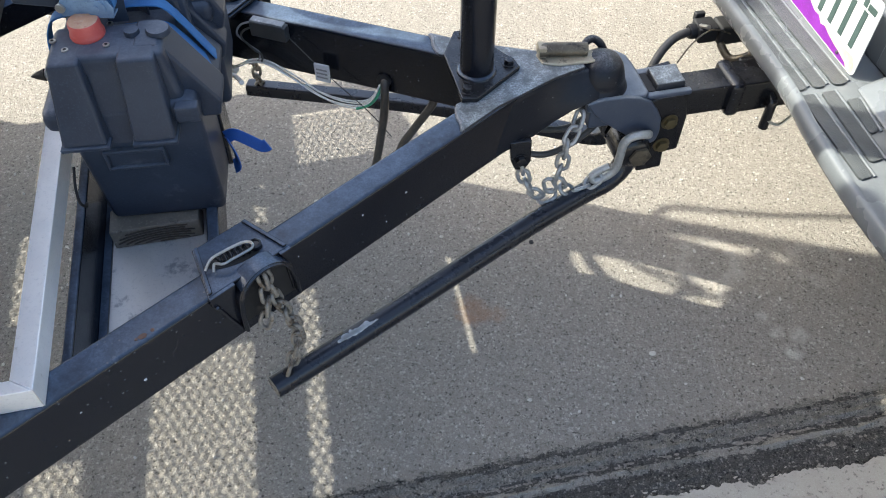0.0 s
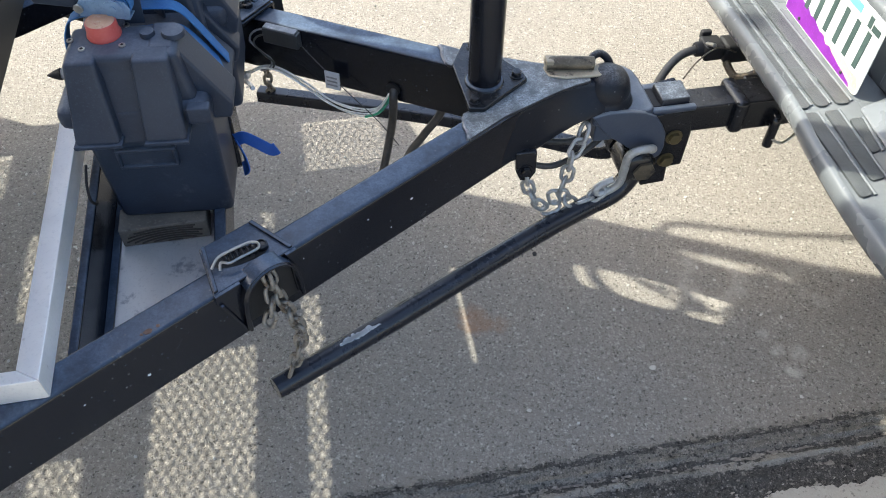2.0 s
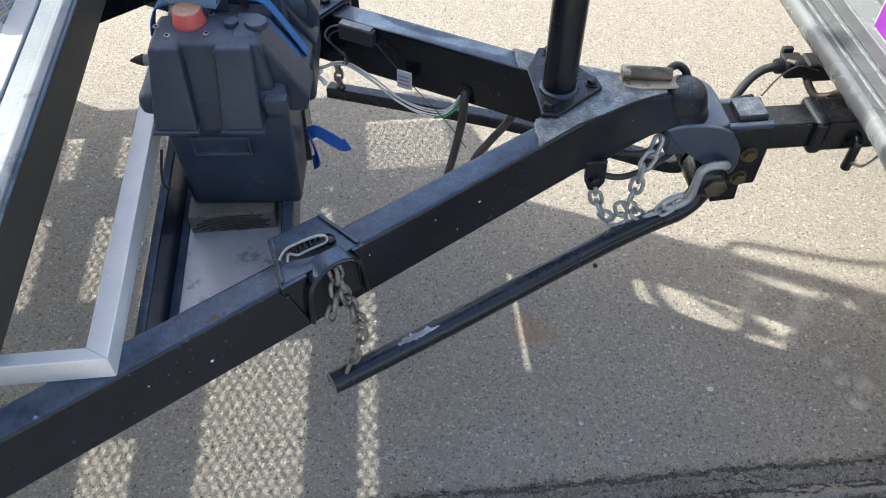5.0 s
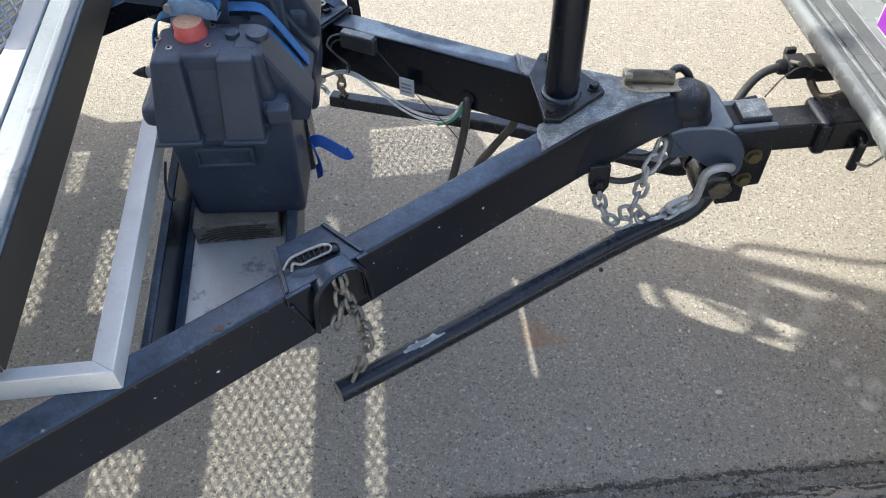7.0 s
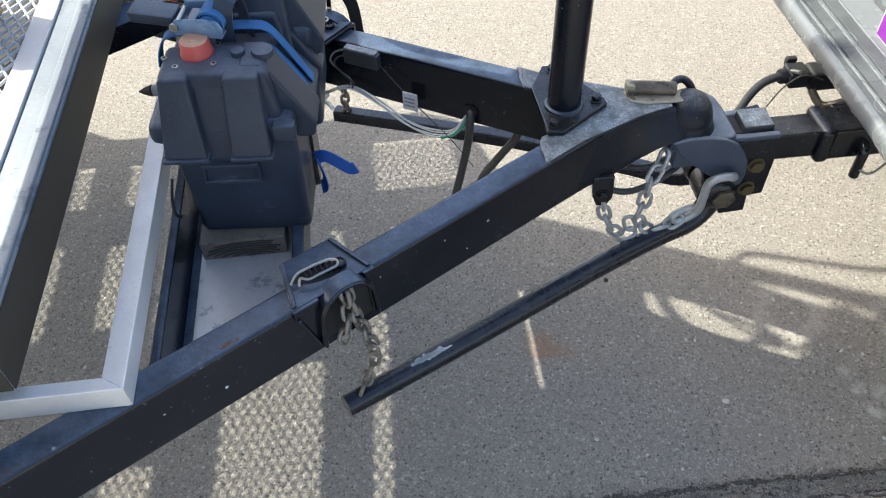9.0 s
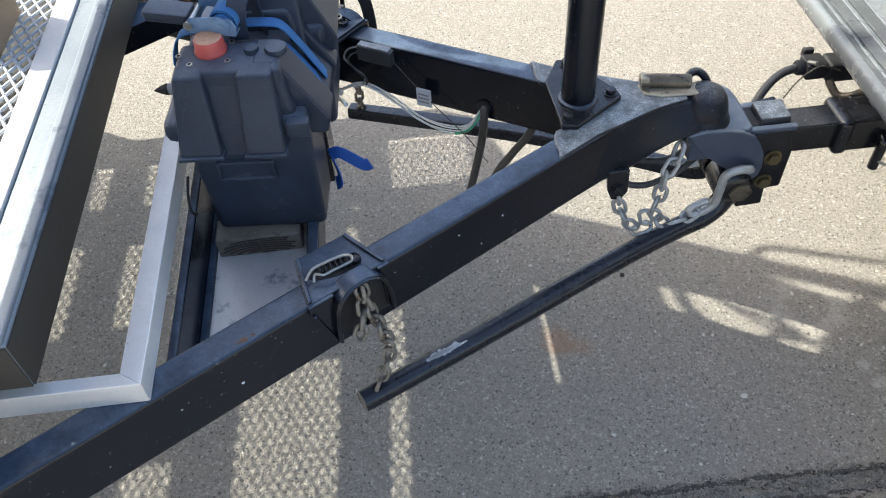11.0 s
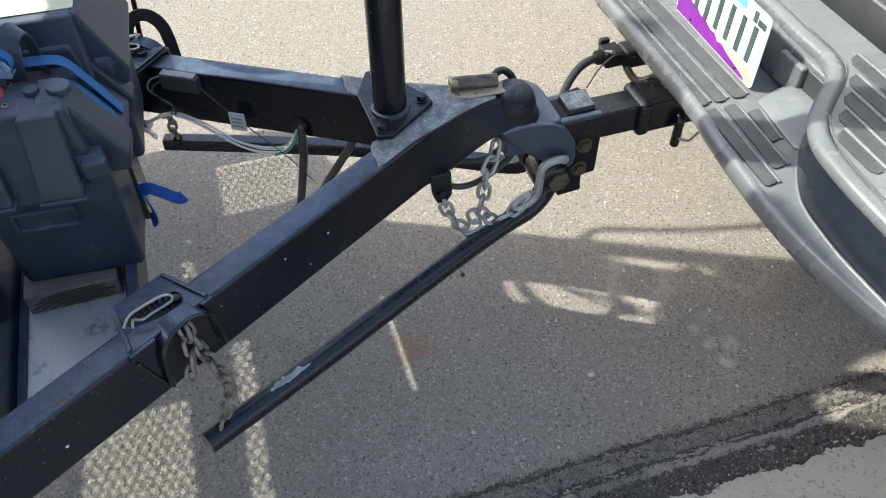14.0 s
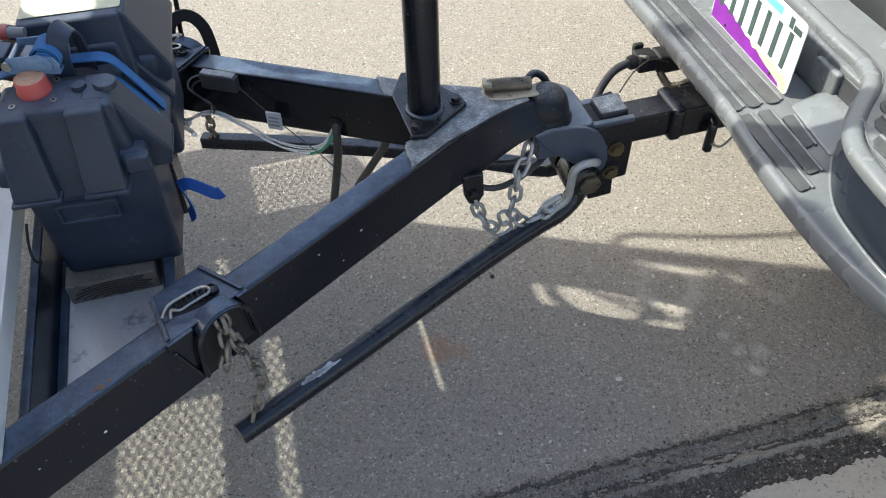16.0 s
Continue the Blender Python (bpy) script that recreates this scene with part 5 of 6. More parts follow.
rpart("tip_stem", rod([(-0.030, 0.045, 0.016), (-0.050, 0.045, 0.016)], 0.007, 10, 1), GREYPLASTIC)
loop = thing("carry_strap", "black webbing carry loop on the battery box", "carry strap", at=(-0.41, 0.0, 0.79))
under(part("band", sweep(smooth_path([(-0.434, -0.044, 0.780), (-0.432, -0.048, 0.808), (-0.428, -0.049, 0.828), (-0.422, -0.042, 0.840), (-0.416, -0.028, 0.840), (-0.412, -0.012, 0.824), (-0.410, -0.004, 0.79), (-0.410, 0.0, 0.762)], 6), rail_profile(0.0035, 0.025, 0.0015), up=Vector((1, 0, 0.05))), BOXPLASTIC), loop)
peg = thing("wire_peg", "pointed grey plastic peg with a black lead", "peg", at=(-0.56, 0.03, 0.68))
under(part("sleeve", lathe([(0.0085, 0), (0.0085, 0.034), (0.006, 0.036)], Matrix.Translation((-0.534, 0.02, 0.668)) @ Matrix.Rotation(radians(-90), 4, "Y"), 12), GREYPLASTIC), peg)
under(part("tip", lathe([(0.009, 0), (0.0055, 0.010), (0.001, 0.019)], Matrix.Translation((-0.570, 0.02, 0.668)) @ Matrix.Rotation(radians(-90), 4, "Y"), 12), RUBBER_SHADE), peg)
under(part("lead", rod([(-0.560, 0.015, 0.659), (-0.561, 0.005, 0.640), (-0.556, -0.005, 0.620), (-0.535, -0.01, 0.606)], 0.004, 8), RUBBER_SHADE), peg)
bx = thing("tray_upright", "black steel tray upright beside the battery box", "upright", at=(-0.33, 0.0, 0.5))
under(part("upright_bar", block((-0.358, -0.035, 0.50), (-0.347, 0.05, 0.69), 0.003), FRAME), bx)

# ---- bright aluminium frame lying on the tongue ----
alu = thing("aluminium_frame", "bright mitred aluminium rack frame resting on the tongue", "rack frame", at=(-0.58, -0.45, 0.575))
def mitre(a, b, lo, hi):
    return bevel(solid([(x, y, lo) for x, y in a + b], [(x, y, hi) for x, y in a + b]), 0.0015, 2)
under(part("front_rail", mitre([(-2.0, -0.457), (-0.5605, -0.457)], [(-0.587, -0.439), (-2.0, -0.439)], 0.576, 0.613), ALU), alu)
under(part("side_rail", mitre([(-0.5600, -0.457), (-0.5600, 0.10)], [(-0.587, 0.10), (-0.587, -0.4385)], 0.576, 0.613), ALU), alu)

# ---- trailer front deck: rail, expanded metal, boards ----
deck = thing("front_deck", "white expanded-metal trailer deck with a pale blue-grey edge rail", "trailer deck", at=(-1.2, 0.2, 0.7))
DZ = 0.71
def rail_x(name, x0, x1, y0, y1, z0=DZ - 0.10, z1=DZ, mat=RAILPAINT):
    return under(part(name, block((x0, y0, z0), (x1, y1, z1), 0.004), mat), deck)
rail_x("edge_rail", -0.722, -0.669, -0.458, 0.77, DZ - 0.078)
rail_x("rail_end", -0.722, -0.669, 0.771, 0.90, DZ - 0.010)
under(part("rail_lip", block((-0.692, -0.456, DZ), (-0.671, 0.769, DZ + 0.006), 0.002), RAILPAINT), deck)
under(part("inner_flange", block((-0.756, -0.456, DZ - 0.012), (-0.722, 0.769, DZ + 0.004), 0.002), WHITESTEEL), deck)
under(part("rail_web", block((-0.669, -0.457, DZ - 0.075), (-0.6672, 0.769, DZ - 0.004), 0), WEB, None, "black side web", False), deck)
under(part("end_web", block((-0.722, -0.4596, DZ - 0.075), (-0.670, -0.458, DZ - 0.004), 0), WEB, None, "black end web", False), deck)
rail_x("far_rail", -2.3, -0.72, 0.980, 1.044)
rail_x("near_rail", -2.3, -0.72, -0.95, -0.88)

# thin rod and rubber strap standing at the far bracket
antenna = thing("bracket_rod", "thin black upright rod at the far bracket", "rod", at=(-0.313, 0.36, 0.585))
under(part("rod_bar", rod([(-0.318, 0.352, 0.46), (-0.316, 0.360, 0.575), (-0.311, 0.362, 0.62), (-0.303, 0.362, 0.72), (-0.295, 0.362, 0.84)], 0.0045, 8), FRAME), antenna)
under(part("rod_clip", rod([(-0.345, 0.312, 0.588), (-0.336, 0.308, 0.600), (-0.320, 0.312, 0.602), (-0.314, 0.324, 0.594), (-0.322, 0.334, 0.590), (-0.338, 0.330, 0.590)], 0.0026, 7, closed=True), CHROME, None, "bright wire clip"), antenna)
band = thing("rubber_strap", "wide black rubber strap bent over the far bracket", "strap", at=(-0.31, 0.37, 0.58))
under(part("band", sweep(smooth_path([(-0.336, 0.352, 0.560), (-0.334, 0.352, 0.590), (-0.324, 0.354, 0.606), (-0.306, 0.356, 0.613), (-0.288, 0.358, 0.604), (-0.275, 0.358, 0.582), (-0.270, 0.356, 0.552), (-0.268, 0.35, 0.52)], 6), rail_profile(0.005, 0.022, 0.002), up=Vector((0.3, 0, 1))), RUBBER_SHADE), band)

cable("thin_lead", "thin black lead hanging beside the battery tray", [(-0.547, -0.10, 0.60), (-0.548, -0.125, 0.585), (-0.546, -0.14, 0.570), (-0.545, -0.128, 0.550), (-0.55, -0.11, 0.54)], 0.002, RUBBER_SHADE)

def expanded_metal(x0, x1, y0, y1, long, short, wide, thick, z):
    """Zigzag strands along y, each touching the next at its knuckles, so that diamonds stay open between them."""
    bm = bmesh.new()
    half = short / 2
    for j in range(int((x1 - x0) / half)):
        prev = None
        for i in range(int((y1 - y0) / (long / 2)) + 1):
            y, up = y0 + i * long / 2, (i + j) % 2
            x = x0 + (j + 0.5) * half + (half * 0.5 if up else -half * 0.5)
            dz = 0.0
            ring = [bm.verts.new((x - wide / 2, y, z + dz - thick)), bm.verts.new((x + wide / 2, y, z + dz - thick)), bm.verts.new((x + wide * 0.2, y, z + dz + thick)), bm.verts.new((x - wide * 0.3, y, z + dz + thick))]
            if prev:
                for a in range(4):
                    bm.faces.new((prev[a], prev[(a + 1) % 4], ring[(a + 1) % 4], ring[a]))
            prev = ring
    bmesh.ops.remove_doubles(bm, verts=bm.verts, dist=0.0006)
    return bm


under(part("expanded_metal", expanded_metal(-1.80, -0.745, -0.42, 0.98, 0.037, 0.0200, 0.0056, 0.0016, DZ - 0.002), WHITESTEEL, None, "white expanded-metal mesh", smooth=False), deck)
# black pans under the mesh; unseen open bays between them place the sun patches
bays = [(-2.30, -1.715, []), (-1.715, -1.695, [(0.34, 0.61)]), (-1.695, -1.677, [(0.34, 0.61), (0.735, 0.89)]), (-1.677, -1.652, [(0.735, 0.89)]), (-1.652, -1.575, []), (-1.575, -1.562, [(0.355, 0.60)]), (-1.562, -1.524, [(0.355, 0.60), (0.73, 0.88)]), (-1.524, -1.507, [(0.355, 0.60)]), (-1.507, -1.490, []), (-1.490, -1.445, [(-0.40, 0.02)]), (-1.445, -1.420, [(-0.40, 0.02), (0.32, 0.585)]), (-1.420, -1.392, [(-0.40, 0.02)]), (-1.392, -1.28, []), (-1.28, -1.08, [(-0.40, 0.215)]), (-1.08, -1.06, []), (-1.06, -1.03, [(0.53, 0.65)]), (-1.03, -0.985, []), (-0.985, -0.945, [(-0.40, 0.32)]), (-0.945, -0.732, [(0.70, 0.88)]), (-0.732, -0.730, [])]
def askew(x, y):
    """Sets the bay edges a little aslant, to slant the sun patches on the ground."""
    return x + 0.017 + 0.047 * (min(y, 0.3) - 0.10)


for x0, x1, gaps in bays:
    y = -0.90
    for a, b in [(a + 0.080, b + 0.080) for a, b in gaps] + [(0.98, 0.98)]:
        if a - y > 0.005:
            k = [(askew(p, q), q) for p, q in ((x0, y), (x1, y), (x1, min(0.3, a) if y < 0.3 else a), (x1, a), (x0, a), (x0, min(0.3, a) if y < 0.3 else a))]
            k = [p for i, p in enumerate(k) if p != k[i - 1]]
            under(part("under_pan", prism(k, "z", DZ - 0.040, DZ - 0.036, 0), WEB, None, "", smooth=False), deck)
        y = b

# mostly unseen boards, post, hoop and cable, added on the deck to shape the sunlight
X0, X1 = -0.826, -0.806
sheet_up = thing("plywood_sheet", "brown plywood boards on the deck, mostly unseen, cut to shape the sunlight", "bulkhead", at=(-0.816, 0.2, DZ + 0.003))


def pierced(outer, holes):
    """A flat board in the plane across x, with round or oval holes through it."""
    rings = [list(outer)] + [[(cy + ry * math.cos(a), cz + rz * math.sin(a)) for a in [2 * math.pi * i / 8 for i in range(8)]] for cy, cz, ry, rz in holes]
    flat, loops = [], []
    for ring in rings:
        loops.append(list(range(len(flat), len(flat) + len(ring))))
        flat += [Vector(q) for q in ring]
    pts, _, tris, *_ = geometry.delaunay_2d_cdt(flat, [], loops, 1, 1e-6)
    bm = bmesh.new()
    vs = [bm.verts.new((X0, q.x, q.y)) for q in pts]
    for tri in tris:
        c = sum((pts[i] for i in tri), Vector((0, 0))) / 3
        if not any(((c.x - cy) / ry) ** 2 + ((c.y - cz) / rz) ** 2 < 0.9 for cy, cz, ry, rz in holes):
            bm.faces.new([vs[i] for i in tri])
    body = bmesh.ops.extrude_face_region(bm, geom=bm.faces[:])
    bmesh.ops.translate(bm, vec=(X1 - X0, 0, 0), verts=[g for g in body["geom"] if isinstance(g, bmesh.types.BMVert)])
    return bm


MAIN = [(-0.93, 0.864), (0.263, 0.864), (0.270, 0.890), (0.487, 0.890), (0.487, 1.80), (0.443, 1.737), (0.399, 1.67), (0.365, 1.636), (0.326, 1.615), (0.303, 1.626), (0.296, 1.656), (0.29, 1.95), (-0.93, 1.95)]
# the round hole lets sun through onto the cream lid label
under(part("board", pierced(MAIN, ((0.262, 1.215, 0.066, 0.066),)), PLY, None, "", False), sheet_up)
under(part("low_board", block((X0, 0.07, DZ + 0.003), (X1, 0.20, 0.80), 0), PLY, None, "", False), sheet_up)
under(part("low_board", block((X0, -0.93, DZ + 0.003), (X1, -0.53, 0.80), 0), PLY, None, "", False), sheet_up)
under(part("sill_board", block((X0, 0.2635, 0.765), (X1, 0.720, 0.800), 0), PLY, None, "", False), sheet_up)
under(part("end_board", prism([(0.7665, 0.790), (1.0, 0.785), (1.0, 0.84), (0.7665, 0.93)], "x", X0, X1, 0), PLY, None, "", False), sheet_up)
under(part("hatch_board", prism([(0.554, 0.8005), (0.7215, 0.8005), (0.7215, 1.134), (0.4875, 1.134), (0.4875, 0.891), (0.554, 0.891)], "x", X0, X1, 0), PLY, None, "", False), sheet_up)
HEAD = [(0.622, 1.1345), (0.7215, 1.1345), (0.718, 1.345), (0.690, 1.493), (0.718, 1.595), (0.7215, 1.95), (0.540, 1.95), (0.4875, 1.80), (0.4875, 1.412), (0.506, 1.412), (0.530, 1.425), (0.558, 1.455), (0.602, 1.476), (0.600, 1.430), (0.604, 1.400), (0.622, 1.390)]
# small holes that throw spots of sun on the ground
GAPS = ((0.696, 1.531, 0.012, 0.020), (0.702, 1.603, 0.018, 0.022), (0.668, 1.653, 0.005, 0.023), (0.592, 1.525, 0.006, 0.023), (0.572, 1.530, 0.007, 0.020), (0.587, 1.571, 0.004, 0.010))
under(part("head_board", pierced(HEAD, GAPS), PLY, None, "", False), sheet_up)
# out-of-view ring and spokes, added for the shadow in the sunlit patch
hoop = thing("hanging_hoop", "unseen dark hoop added to cast a ring shadow", "hoop", at=(-0.816, 0.585, 1.165))
under(part("ring", sweep([(-0.816, 0.588 + 0.074 * math.cos(a), 1.276 + 0.096 * math.sin(a)) for a in [2 * math.pi * i / 40 for i in range(40)]], circle(0.0105, 8), True), RUBBER_SHADE), hoop)
for a, b in (((0.618, 1.245), (0.555, 1.352)), ((0.606, 1.262), (0.580, 1.362)), ((0.600, 1.335), (0.588, 1.290))):
    under(part("spoke", rod([(-0.816, *a), (-0.816, (a[0] + b[0]) / 2 - 0.004, (a[1] + b[1]) / 2), (-0.816, *b)], 0.0045, 7, 4), RUBBER_SHADE), hoop)
under(part("hub", lathe([(0.018, -0.010), (0.020, 0.0), (0.018, 0.010)], Matrix.Translation((-0.816, 0.556, 1.378)) @ Matrix.Rotation(radians(90), 4, "Y"), 14), RUBBER_SHADE), hoop)
under(part("tail", rod([(-0.816, 0.55, 1.385), (-0.816, 0.545, 1.42), (-0.816, 0.575, 1.45)], 0.006, 7, 4), RUBBER_SHADE), hoop)
# out-of-view post and cable, added for their shadows on the ground
post = thing("deck_post", "unseen black square post added to cast a strip of shade", "post", at=(-0.816, 0.744, DZ))
under(part("post_tube", block((-0.827, 0.722, DZ + 0.003), (-0.805, 0.766, 2.0), 0.003), FRAME), post)
cable("post_cable", "unseen thin black cable added to cast a curved shadow", [(-0.816, 0.762, 1.372), (-0.816, 0.79, 1.395), (-0.816, 0.813, 1.44), (-0.816, 0.841, 1.64), (-0.816, 0.887, 1.84), (-0.816, 0.905, 2.0)], 0.0085, CABLE)
gus = thing("deck_bracket", "black steel deck bracket beside the battery box", "deck bracket", at=(-0.6, 0.4, 0.6))
under(part("bracket_plate", prism([(-0.72, 0.232), (-0.690, 0.250), (-0.601, 0.312), (-0.597, 0.345), (-0.72, 0.345)], "z", 0.585, 0.630, 0.003), FRAME), gus)

# ---- truck: step bumper, plate, body ----
truck = thing("pickup_truck", "grey pickup truck rear with a plastic-topped step bumper", "pickup truck", at=(1.6, 0, 0))
lip = [(0.520, 0.545), (0.514, 0.549), (0.508, 0.557), (0.5045, 0.567), (0.5055, 0.577), (0.5095, 0.584), (0.514, 0.5868), (0.519, 0.5858), (0.5215, 0.580), (0.5215, 0.547)]
path = [(0.500, 1.0), (0.498, 0.3), (0.494, -0.05), (0.490, -0.15), (0.480, -0.23), (0.472, -0.34), (0.472, -0.435), (0.481, -0.51), (0.497, -0.59), (0.53, -0.67), (0.60, -0.76), (0.75, -0.84), (1.05, -0.88)]
line = smooth_path([(x, y, 0) for x, y in path], 6)
bm = bmesh.new()
rings = []
for i, p in enumerate(line):
    d = (line[min(i + 1, len(line) - 1)] - line[max(i - 1, 0)]).normalized()
    nrm = Vector((-d.y, d.x, 0))
    rings.append([bm.verts.new((p.x + nrm.x * (x - 0.5), p.y + nrm.y * (x - 0.5), z)) for x, z in lip])
for a, b in zip(rings, rings[1:]):
    for k in range(len(a)):
        bm.faces.new((a[k], a[(k + 1) % len(a)], b[(k + 1) % len(b)], b[k]))
bumper = under(part("bumper", bm, BUMPER, None, "dusty grey moulded step bumper"), truck)


def sub(name, bm, mat, label="", smooth=True, parent=None):
    ob = part(name, bm, mat, None, label, smooth)
    ob.parent = parent or bumper
    ob.matrix_parent_inverse = Matrix.Identity(4)
    return ob


rounded = rounded_rect
ZS = 0.580
sub("step_deck", prism([(0.518, 1.0), (0.514, -0.05), (0.508, -0.16), (0.496, -0.25), (0.490, -0.34), (0.490, -0.45), (0.505, -0.58), (0.60, -0.58), (0.66, -0.30), (0.66, 1.0)], "z", 0.552, ZS, 0.002), BUMPER, "grey moulded step deck")
for x0, x1 in ((0.5065, 0.5265), (0.537, 0.558), (0.570, 0.594)):
    sub("tread_pad", prism(rounded(x0, x1, -0.146, 0.42, 0.008), "z", ZS - 0.002, ZS + 0.0035, 0.001), PAD, "textured dark tread strip")
    sub("tread_ridge", rod([(x1 + 0.004, 0.42, ZS + 0.001), (x1 + 0.004, 0.1, ZS + 0.001), (x1 + 0.004, -0.140, ZS + 0.001)], 0.0026, 8, 3), BUMPER)
def slanted_pad(near, far, y0, y1):
    (a0, a1), (b0, b1) = near, far
    return [(a0 + 0.003, y0), (a1 - 0.003, y0), (a1, y0 - 0.004), (b1, y1 + 0.003), (b1 - 0.004, y1), (b0 + 0.004, y1 - 0.002), (b0, y1 + 0.002), (a0, y0 - 0.004)]


for near, far, y0, y1 in (((0.506, 0.529), (0.503, 0.524), -0.157, -0.335), ((0.542, 0.564), (0.535, 0.558), -0.157, -0.307), ((0.571, 0.592), (0.565, 0.582), -0.180, -0.254)):
    sub("tread_pad", prism(slanted_pad(near, far, y0, y1), "z", ZS - 0.002, ZS + 0.0035, 0.001), PAD, "textured dark tread strip")
    sub("tread_ridge", rod([(near[1] + 0.003, y0, ZS + 0.0015), ((near[1] + far[1]) / 2 + 0.003, (y0 + y1) / 2, ZS + 0.0015), (far[1] + 0.003, y1, ZS + 0.0015)], 0.0026, 8, 3), BUMPER)
for x, y in ((0.5465, 0.112), (0.5445, 0.016), (0.5425, -0.0755)):
    ring = [Vector((x + 0.026 * math.cos(a), y + 0.026 * math.sin(a), ZS + 0.0037)) for a in [2 * math.pi * i / 28 for i in range(28)]]
    sub("embossed_ring", sweep(ring, circle(0.0007, 6), True), BUMPER)

# upper tier of the bumper with its rolled rim
rim = [(0.700, 0.9), (0.700, 0.3), (0.695, 0.0), (0.690, -0.11), (0.688, -0.185), (0.668, -0.229), (0.618, -0.272), (0.583, -0.306), (0.560, -0.347), (0.551, -0.40), (0.548, -0.47), (0.553, -0.56), (0.59, -0.66), (0.68, -0.75)]
fine_rim = [(p.x, p.y) for p in smooth_path([(x, y, 0) for x, y in rim], 6)]
sub("upper_tier", prism(fine_rim + [(0.76, -0.82), (0.775, -0.82), (0.775, 0.9)], "z", 0.56, 0.657, 0.0), BUMPER, "grey moulded upper bumper tier")
sub("rolled_rim", sweep(smooth_path([(x, y, 0.652) for x, y in rim], 6), [(0.0150 * math.cos(2 * math.pi * i / 14), 0.014 * math.sin(2 * math.pi * i / 14)) for i in range(14)]), BUMPER)
sub("rim_seam", rod([(x + 0.019, y + 0.004, 0.659) for x, y in rim[3:12]], 0.0016, 6, 6), BUMPER)
for x0, x1, y1 in ((0.711, 0.732, -0.190), (0.675, 0.698, -0.232), (0.641, 0.664, -0.266), (0.609, 0.631, -0.298), (0.581, 0.601, -0.334)):
    for ya, yb in ((y1, -0.425), (-0.445, -0.66)):
        q = [(x1, ya), (x0 + 0.008, ya - 0.006), (x0, ya - 0.018), (x0, yb + 0.008), (x0 + 0.006, yb), (x1 - 0.004, yb), (x1, yb + 0.006)]
        sub("tread_slot", prism(q, "z", 0.652, 0.6588, 0.001), PAD, "dark tread slot")
        sub("slot_rib", rod([(x1 + 0.0045, ya, 0.6575), (x1 + 0.0045, (ya + yb) / 2, 0.6575), (x1 + 0.0045, yb, 0.6575)], 0.0035, 8, 2), BUMPER)
# pocket behind the plate: back wall, square marker pad, dark sheet painting the opening's shade
sub("pocket_wall", prism([(0.664, -0.232), (0.690, -0.232), (0.690, 0.24), (0.664, 0.24)], "z", 0.56, 0.648, 0.004), BUMPER)
sub("marker_pad", block((0.652, -0.178, 0.586), (0.666, -0.118, 0.640), 0.005), BUMPER, "square moulded pad")
sub("pocket_opening", block((0.6605, -0.224, 0.588), (0.6655, -0.181, 0.640), 0.003), DARKTRIM, "dark sheet painting the pocket opening's shade")
sub("sloped_web", bevel(solid([(0.583, -0.290, ZS), (0.596, -0.152, ZS), (0.672, -0.152, ZS), (0.672, -0.300, ZS)], [(0.628, -0.268, 0.606), (0.640, -0.166, 0.604), (0.672, -0.160, 0.604), (0.672, -0.275, 0.606)]), 0.010, 4), BUMPER)
foot = smooth_path([(0.612, -0.262, ZS - 0.004), (0.568, -0.318, ZS - 0.004), (0.536, -0.375, ZS - 0.004), (0.526, -0.435, ZS - 0.004), (0.524, -0.50, ZS - 0.004), (0.53, -0.60, ZS - 0.004)], 6)
head_line = smooth_path([(0.603, -0.288, 0.648), (0.572, -0.325, 0.648), (0.548, -0.375, 0.648), (0.542, -0.435, 0.648), (0.543, -0.50, 0.648), (0.552, -0.60, 0.648)], 6)
bm = bmesh.new()
cols = [[bm.verts.new(a.lerp(b, t) + Vector((-0.004 * math.sin(math.pi * t), 0, 0))) for t in (0, 0.15, 0.4, 0.7, 1.0)] + [bm.verts.new(b + Vector((0.012, 0.006, 0))), bm.verts.new(a + Vector((0.03, 0.01, 0)))] for a, b in zip(foot, head_line)]
for a, b in zip(cols, cols[1:]):
    for i in range(7):
        bm.faces.new((a[i], a[(i + 1) % 7], b[(i + 1) % 7], b[i]))
bm.faces.new(cols[0][::-1])
bm.faces.new(cols[-1])
sub("wrap_panel", bm, TRUCKBLACK, "glossy dark bumper end panel")
sub("panel_bead", rod([p + Vector((-0.003, -0.002, 0.003)) for p in foot[::3]], 0.003, 8, 4), BUMPER)
sub("under_shield", block((0.66, -0.50, 0.50), (0.90, 0.95, 0.545), 0.004), DARKTRIM)

# licence plate: print reduced to plain shapes
plate = under(part("licence_plate", prism(rounded(-0.127, 0.127, -0.0635, 0.0635, 0.010), "z", -0.0008, 0.0008, 0), WHITEPLATE, None, "white plate with a purple and peach lower band"), truck)
PM = pose(0.6095, -0.008, 0.6460) @ pose(0, 0, 0, 0, 0, -1.7) @ Matrix(((0, 0, -1, 0), (-1, 0, 0, 0), (0, 1, 0, 0), (0, 0, 0, 1)))
plate.data.transform(PM)


def printed(name, pts, mat, h=0.0012):
    bm = prism(pts, "z", 0.0008, h, 0)
    bm.transform(PM)
    return sub(name, bm, mat, "", False, plate)


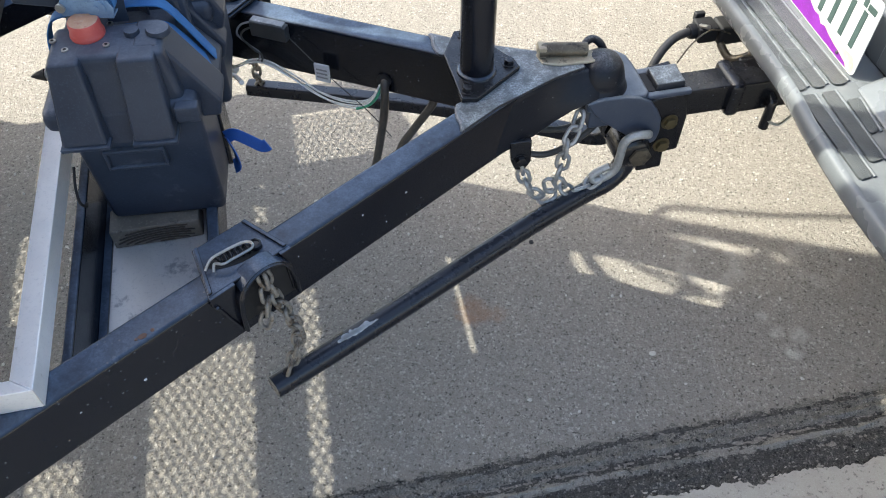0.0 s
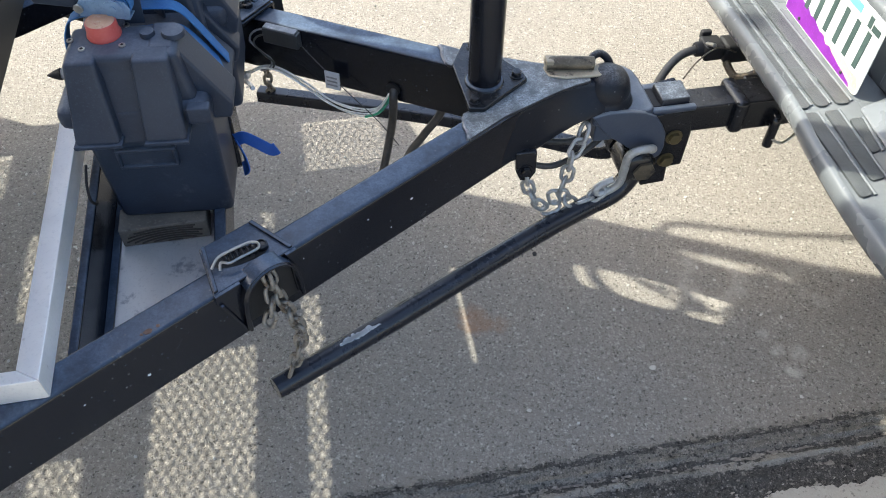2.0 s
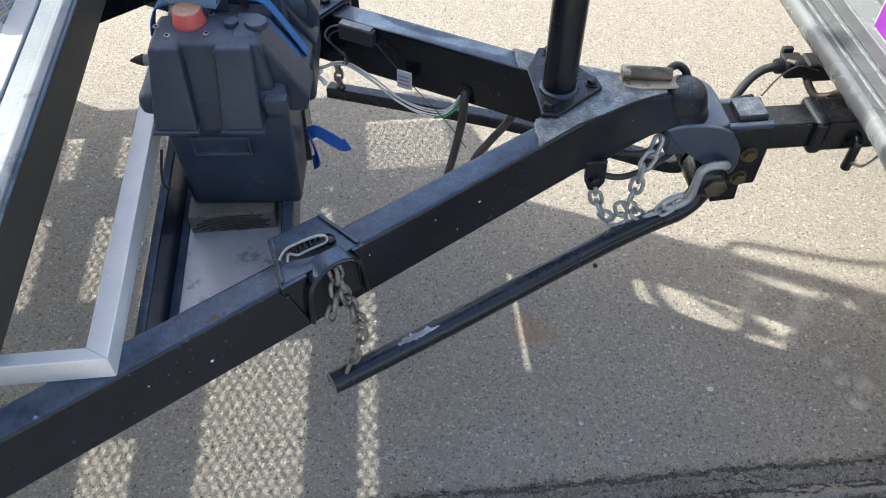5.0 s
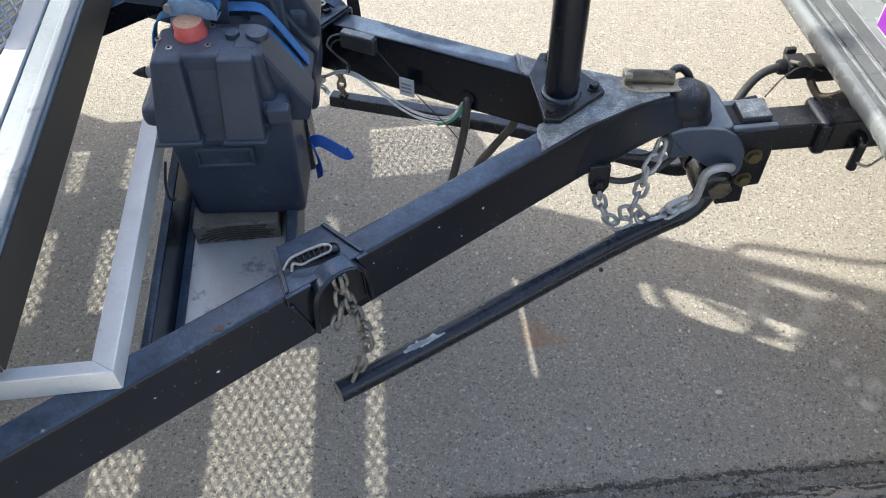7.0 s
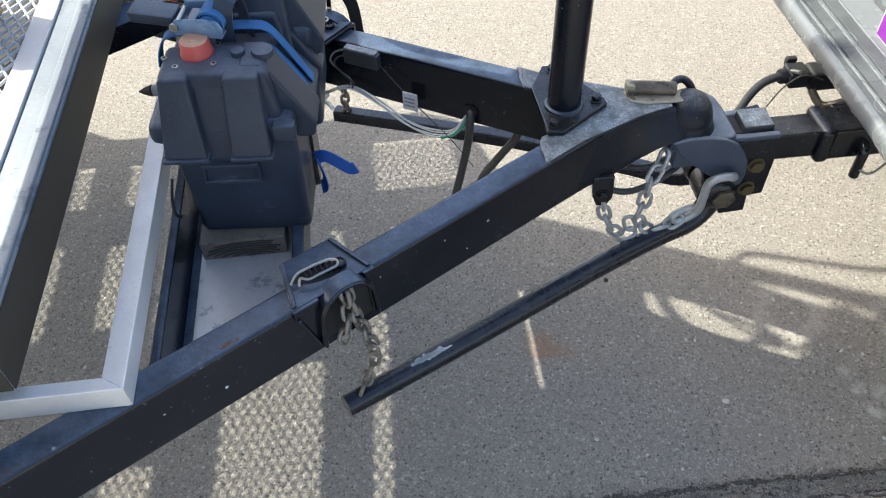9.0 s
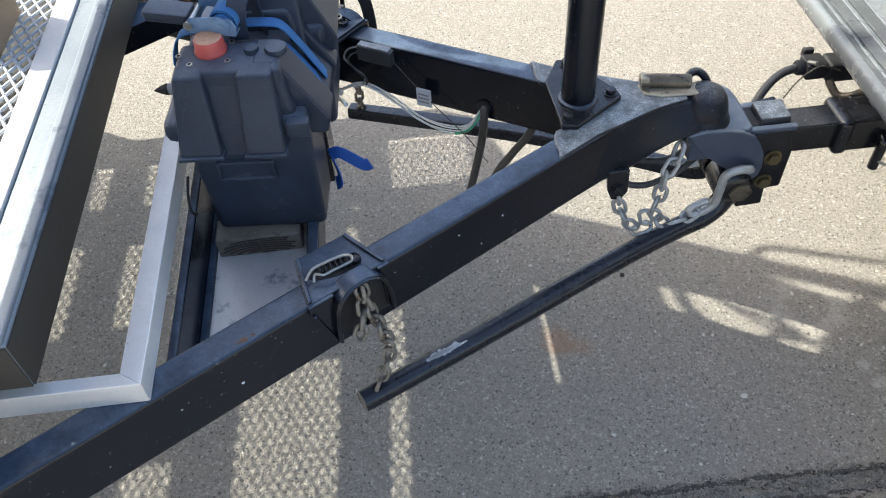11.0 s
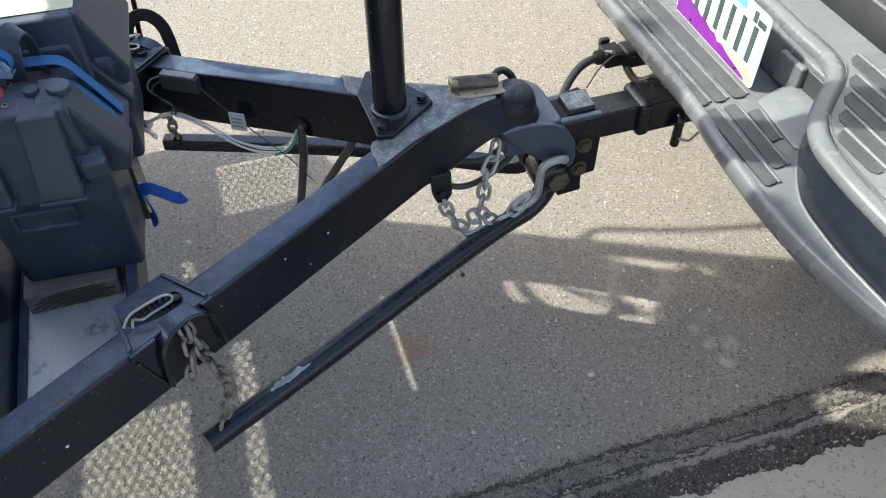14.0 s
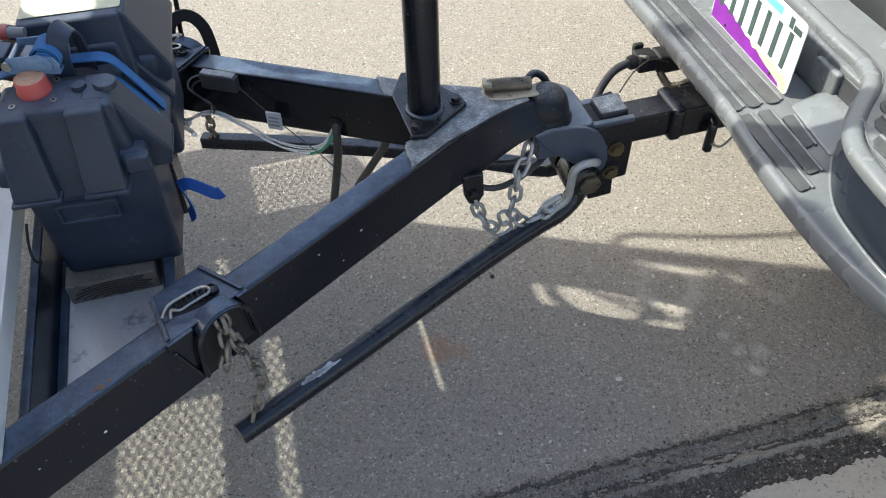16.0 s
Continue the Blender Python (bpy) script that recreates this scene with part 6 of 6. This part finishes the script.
low = [(-0.124, -0.0615), (0.122, -0.0615)]
printed("printed_band", low + [(0.122, -0.048)] + [(0.122 - 0.0123 * i, -0.036 + 0.008 * noise.noise(Vector((i * 0.9, 3, 0)))) for i in range(1, 20)] + [(-0.124, -0.016)], PEACH, 0.0011)
printed("printed_band", low[:1] + [(0.105, -0.0615)] + [(0.100 - 0.0125 * i, -0.056 + 0.0022 * i + 0.007 * noise.noise(Vector((i * 0.8, 7, 0)))) for i in range(0, 18)] + [(-0.124, -0.010)], PURPLE, 0.0014)
for i in range(7):
    x = -0.101 + 0.0328 * i
    printed("print_bar", [(x - 0.0070, -0.030), (x + 0.0045, -0.030), (x + 0.0070, 0.034), (x - 0.0045, 0.034)], DARKPRINT, 0.0016)
for x0, x1, y0, y1 in ((-0.030, 0.060, 0.044, 0.057), (0.084, 0.094, 0.038, 0.056), (0.097, 0.118, 0.038, 0.048)):
    printed("print_bar", [(x0, y0), (x1, y0), (x1, y1), (x0, y1)], TEAL if x0 < 0 else DARKPRINT, 0.0016)
for x in (-0.075, 0.075):
    bm = lathe([(0.0030, 0), (0.0030, 0.002), (0.0015, 0.003)], Matrix.Translation((x, -0.054, 0.001)), 10)
    bm.transform(PM)
    sub("plate_screw", bm, DARKTRIM, "", True, plate)

# body behind the bumper
body = under(part("tailgate", block((0.835, -0.88, 0.70), (1.02, 0.88, 1.30), 0.03, 3), BODYGREY), truck)
under(part("bed_floor", block((1.02, -0.86, 0.72), (3.3, 0.86, 0.78), 0.01), TRUCKBLACK), truck)
for y in (-0.95, 0.85):
    under(part("bed_side", block((1.0, y, 0.60), (3.42, y + 0.10, 1.32), 0.03, 3), BODYGREY), truck)
under(part("bed_front", block((3.3, -0.88, 0.74), (3.4, 0.88, 1.34), 0.02, 2), BODYGREY), truck)
under(part("sill_trim", block((0.80, -0.86, 0.58), (0.95, 0.86, 0.70), 0.008), DARKTRIM), truck)
cab_side = [(3.44, 0.58), (3.44, 1.30), (3.56, 1.84), (4.9, 1.86), (5.5, 1.34), (6.9, 1.22), (6.95, 0.58)]
under(part("cab", prism(cab_side, "y", -0.93, 0.93, 0.05, 3), BODYGREY), truck)
for x in (2.2, 6.0):
    for y in (-0.86, 0.86):
        w = under(part("wheel", lathe([(0.20, -0.11), (0.36, -0.11), (0.385, -0.08), (0.385, 0.08), (0.36, 0.11), (0.20, 0.11)], Matrix.Translation((x, y, 0.385)) @ Matrix.Rotation(radians(90), 4, "X"), 30), RUBBER_SHADE), truck)

# ---- true scale: the number plate is 0.305 m wide ----
for ob in [o for o in bpy.data.objects if o.parent is None and o.type in {"MESH", "EMPTY"}]:
    ob.matrix_basis = Matrix.Scale(SCALE, 4) @ ob.matrix_basis
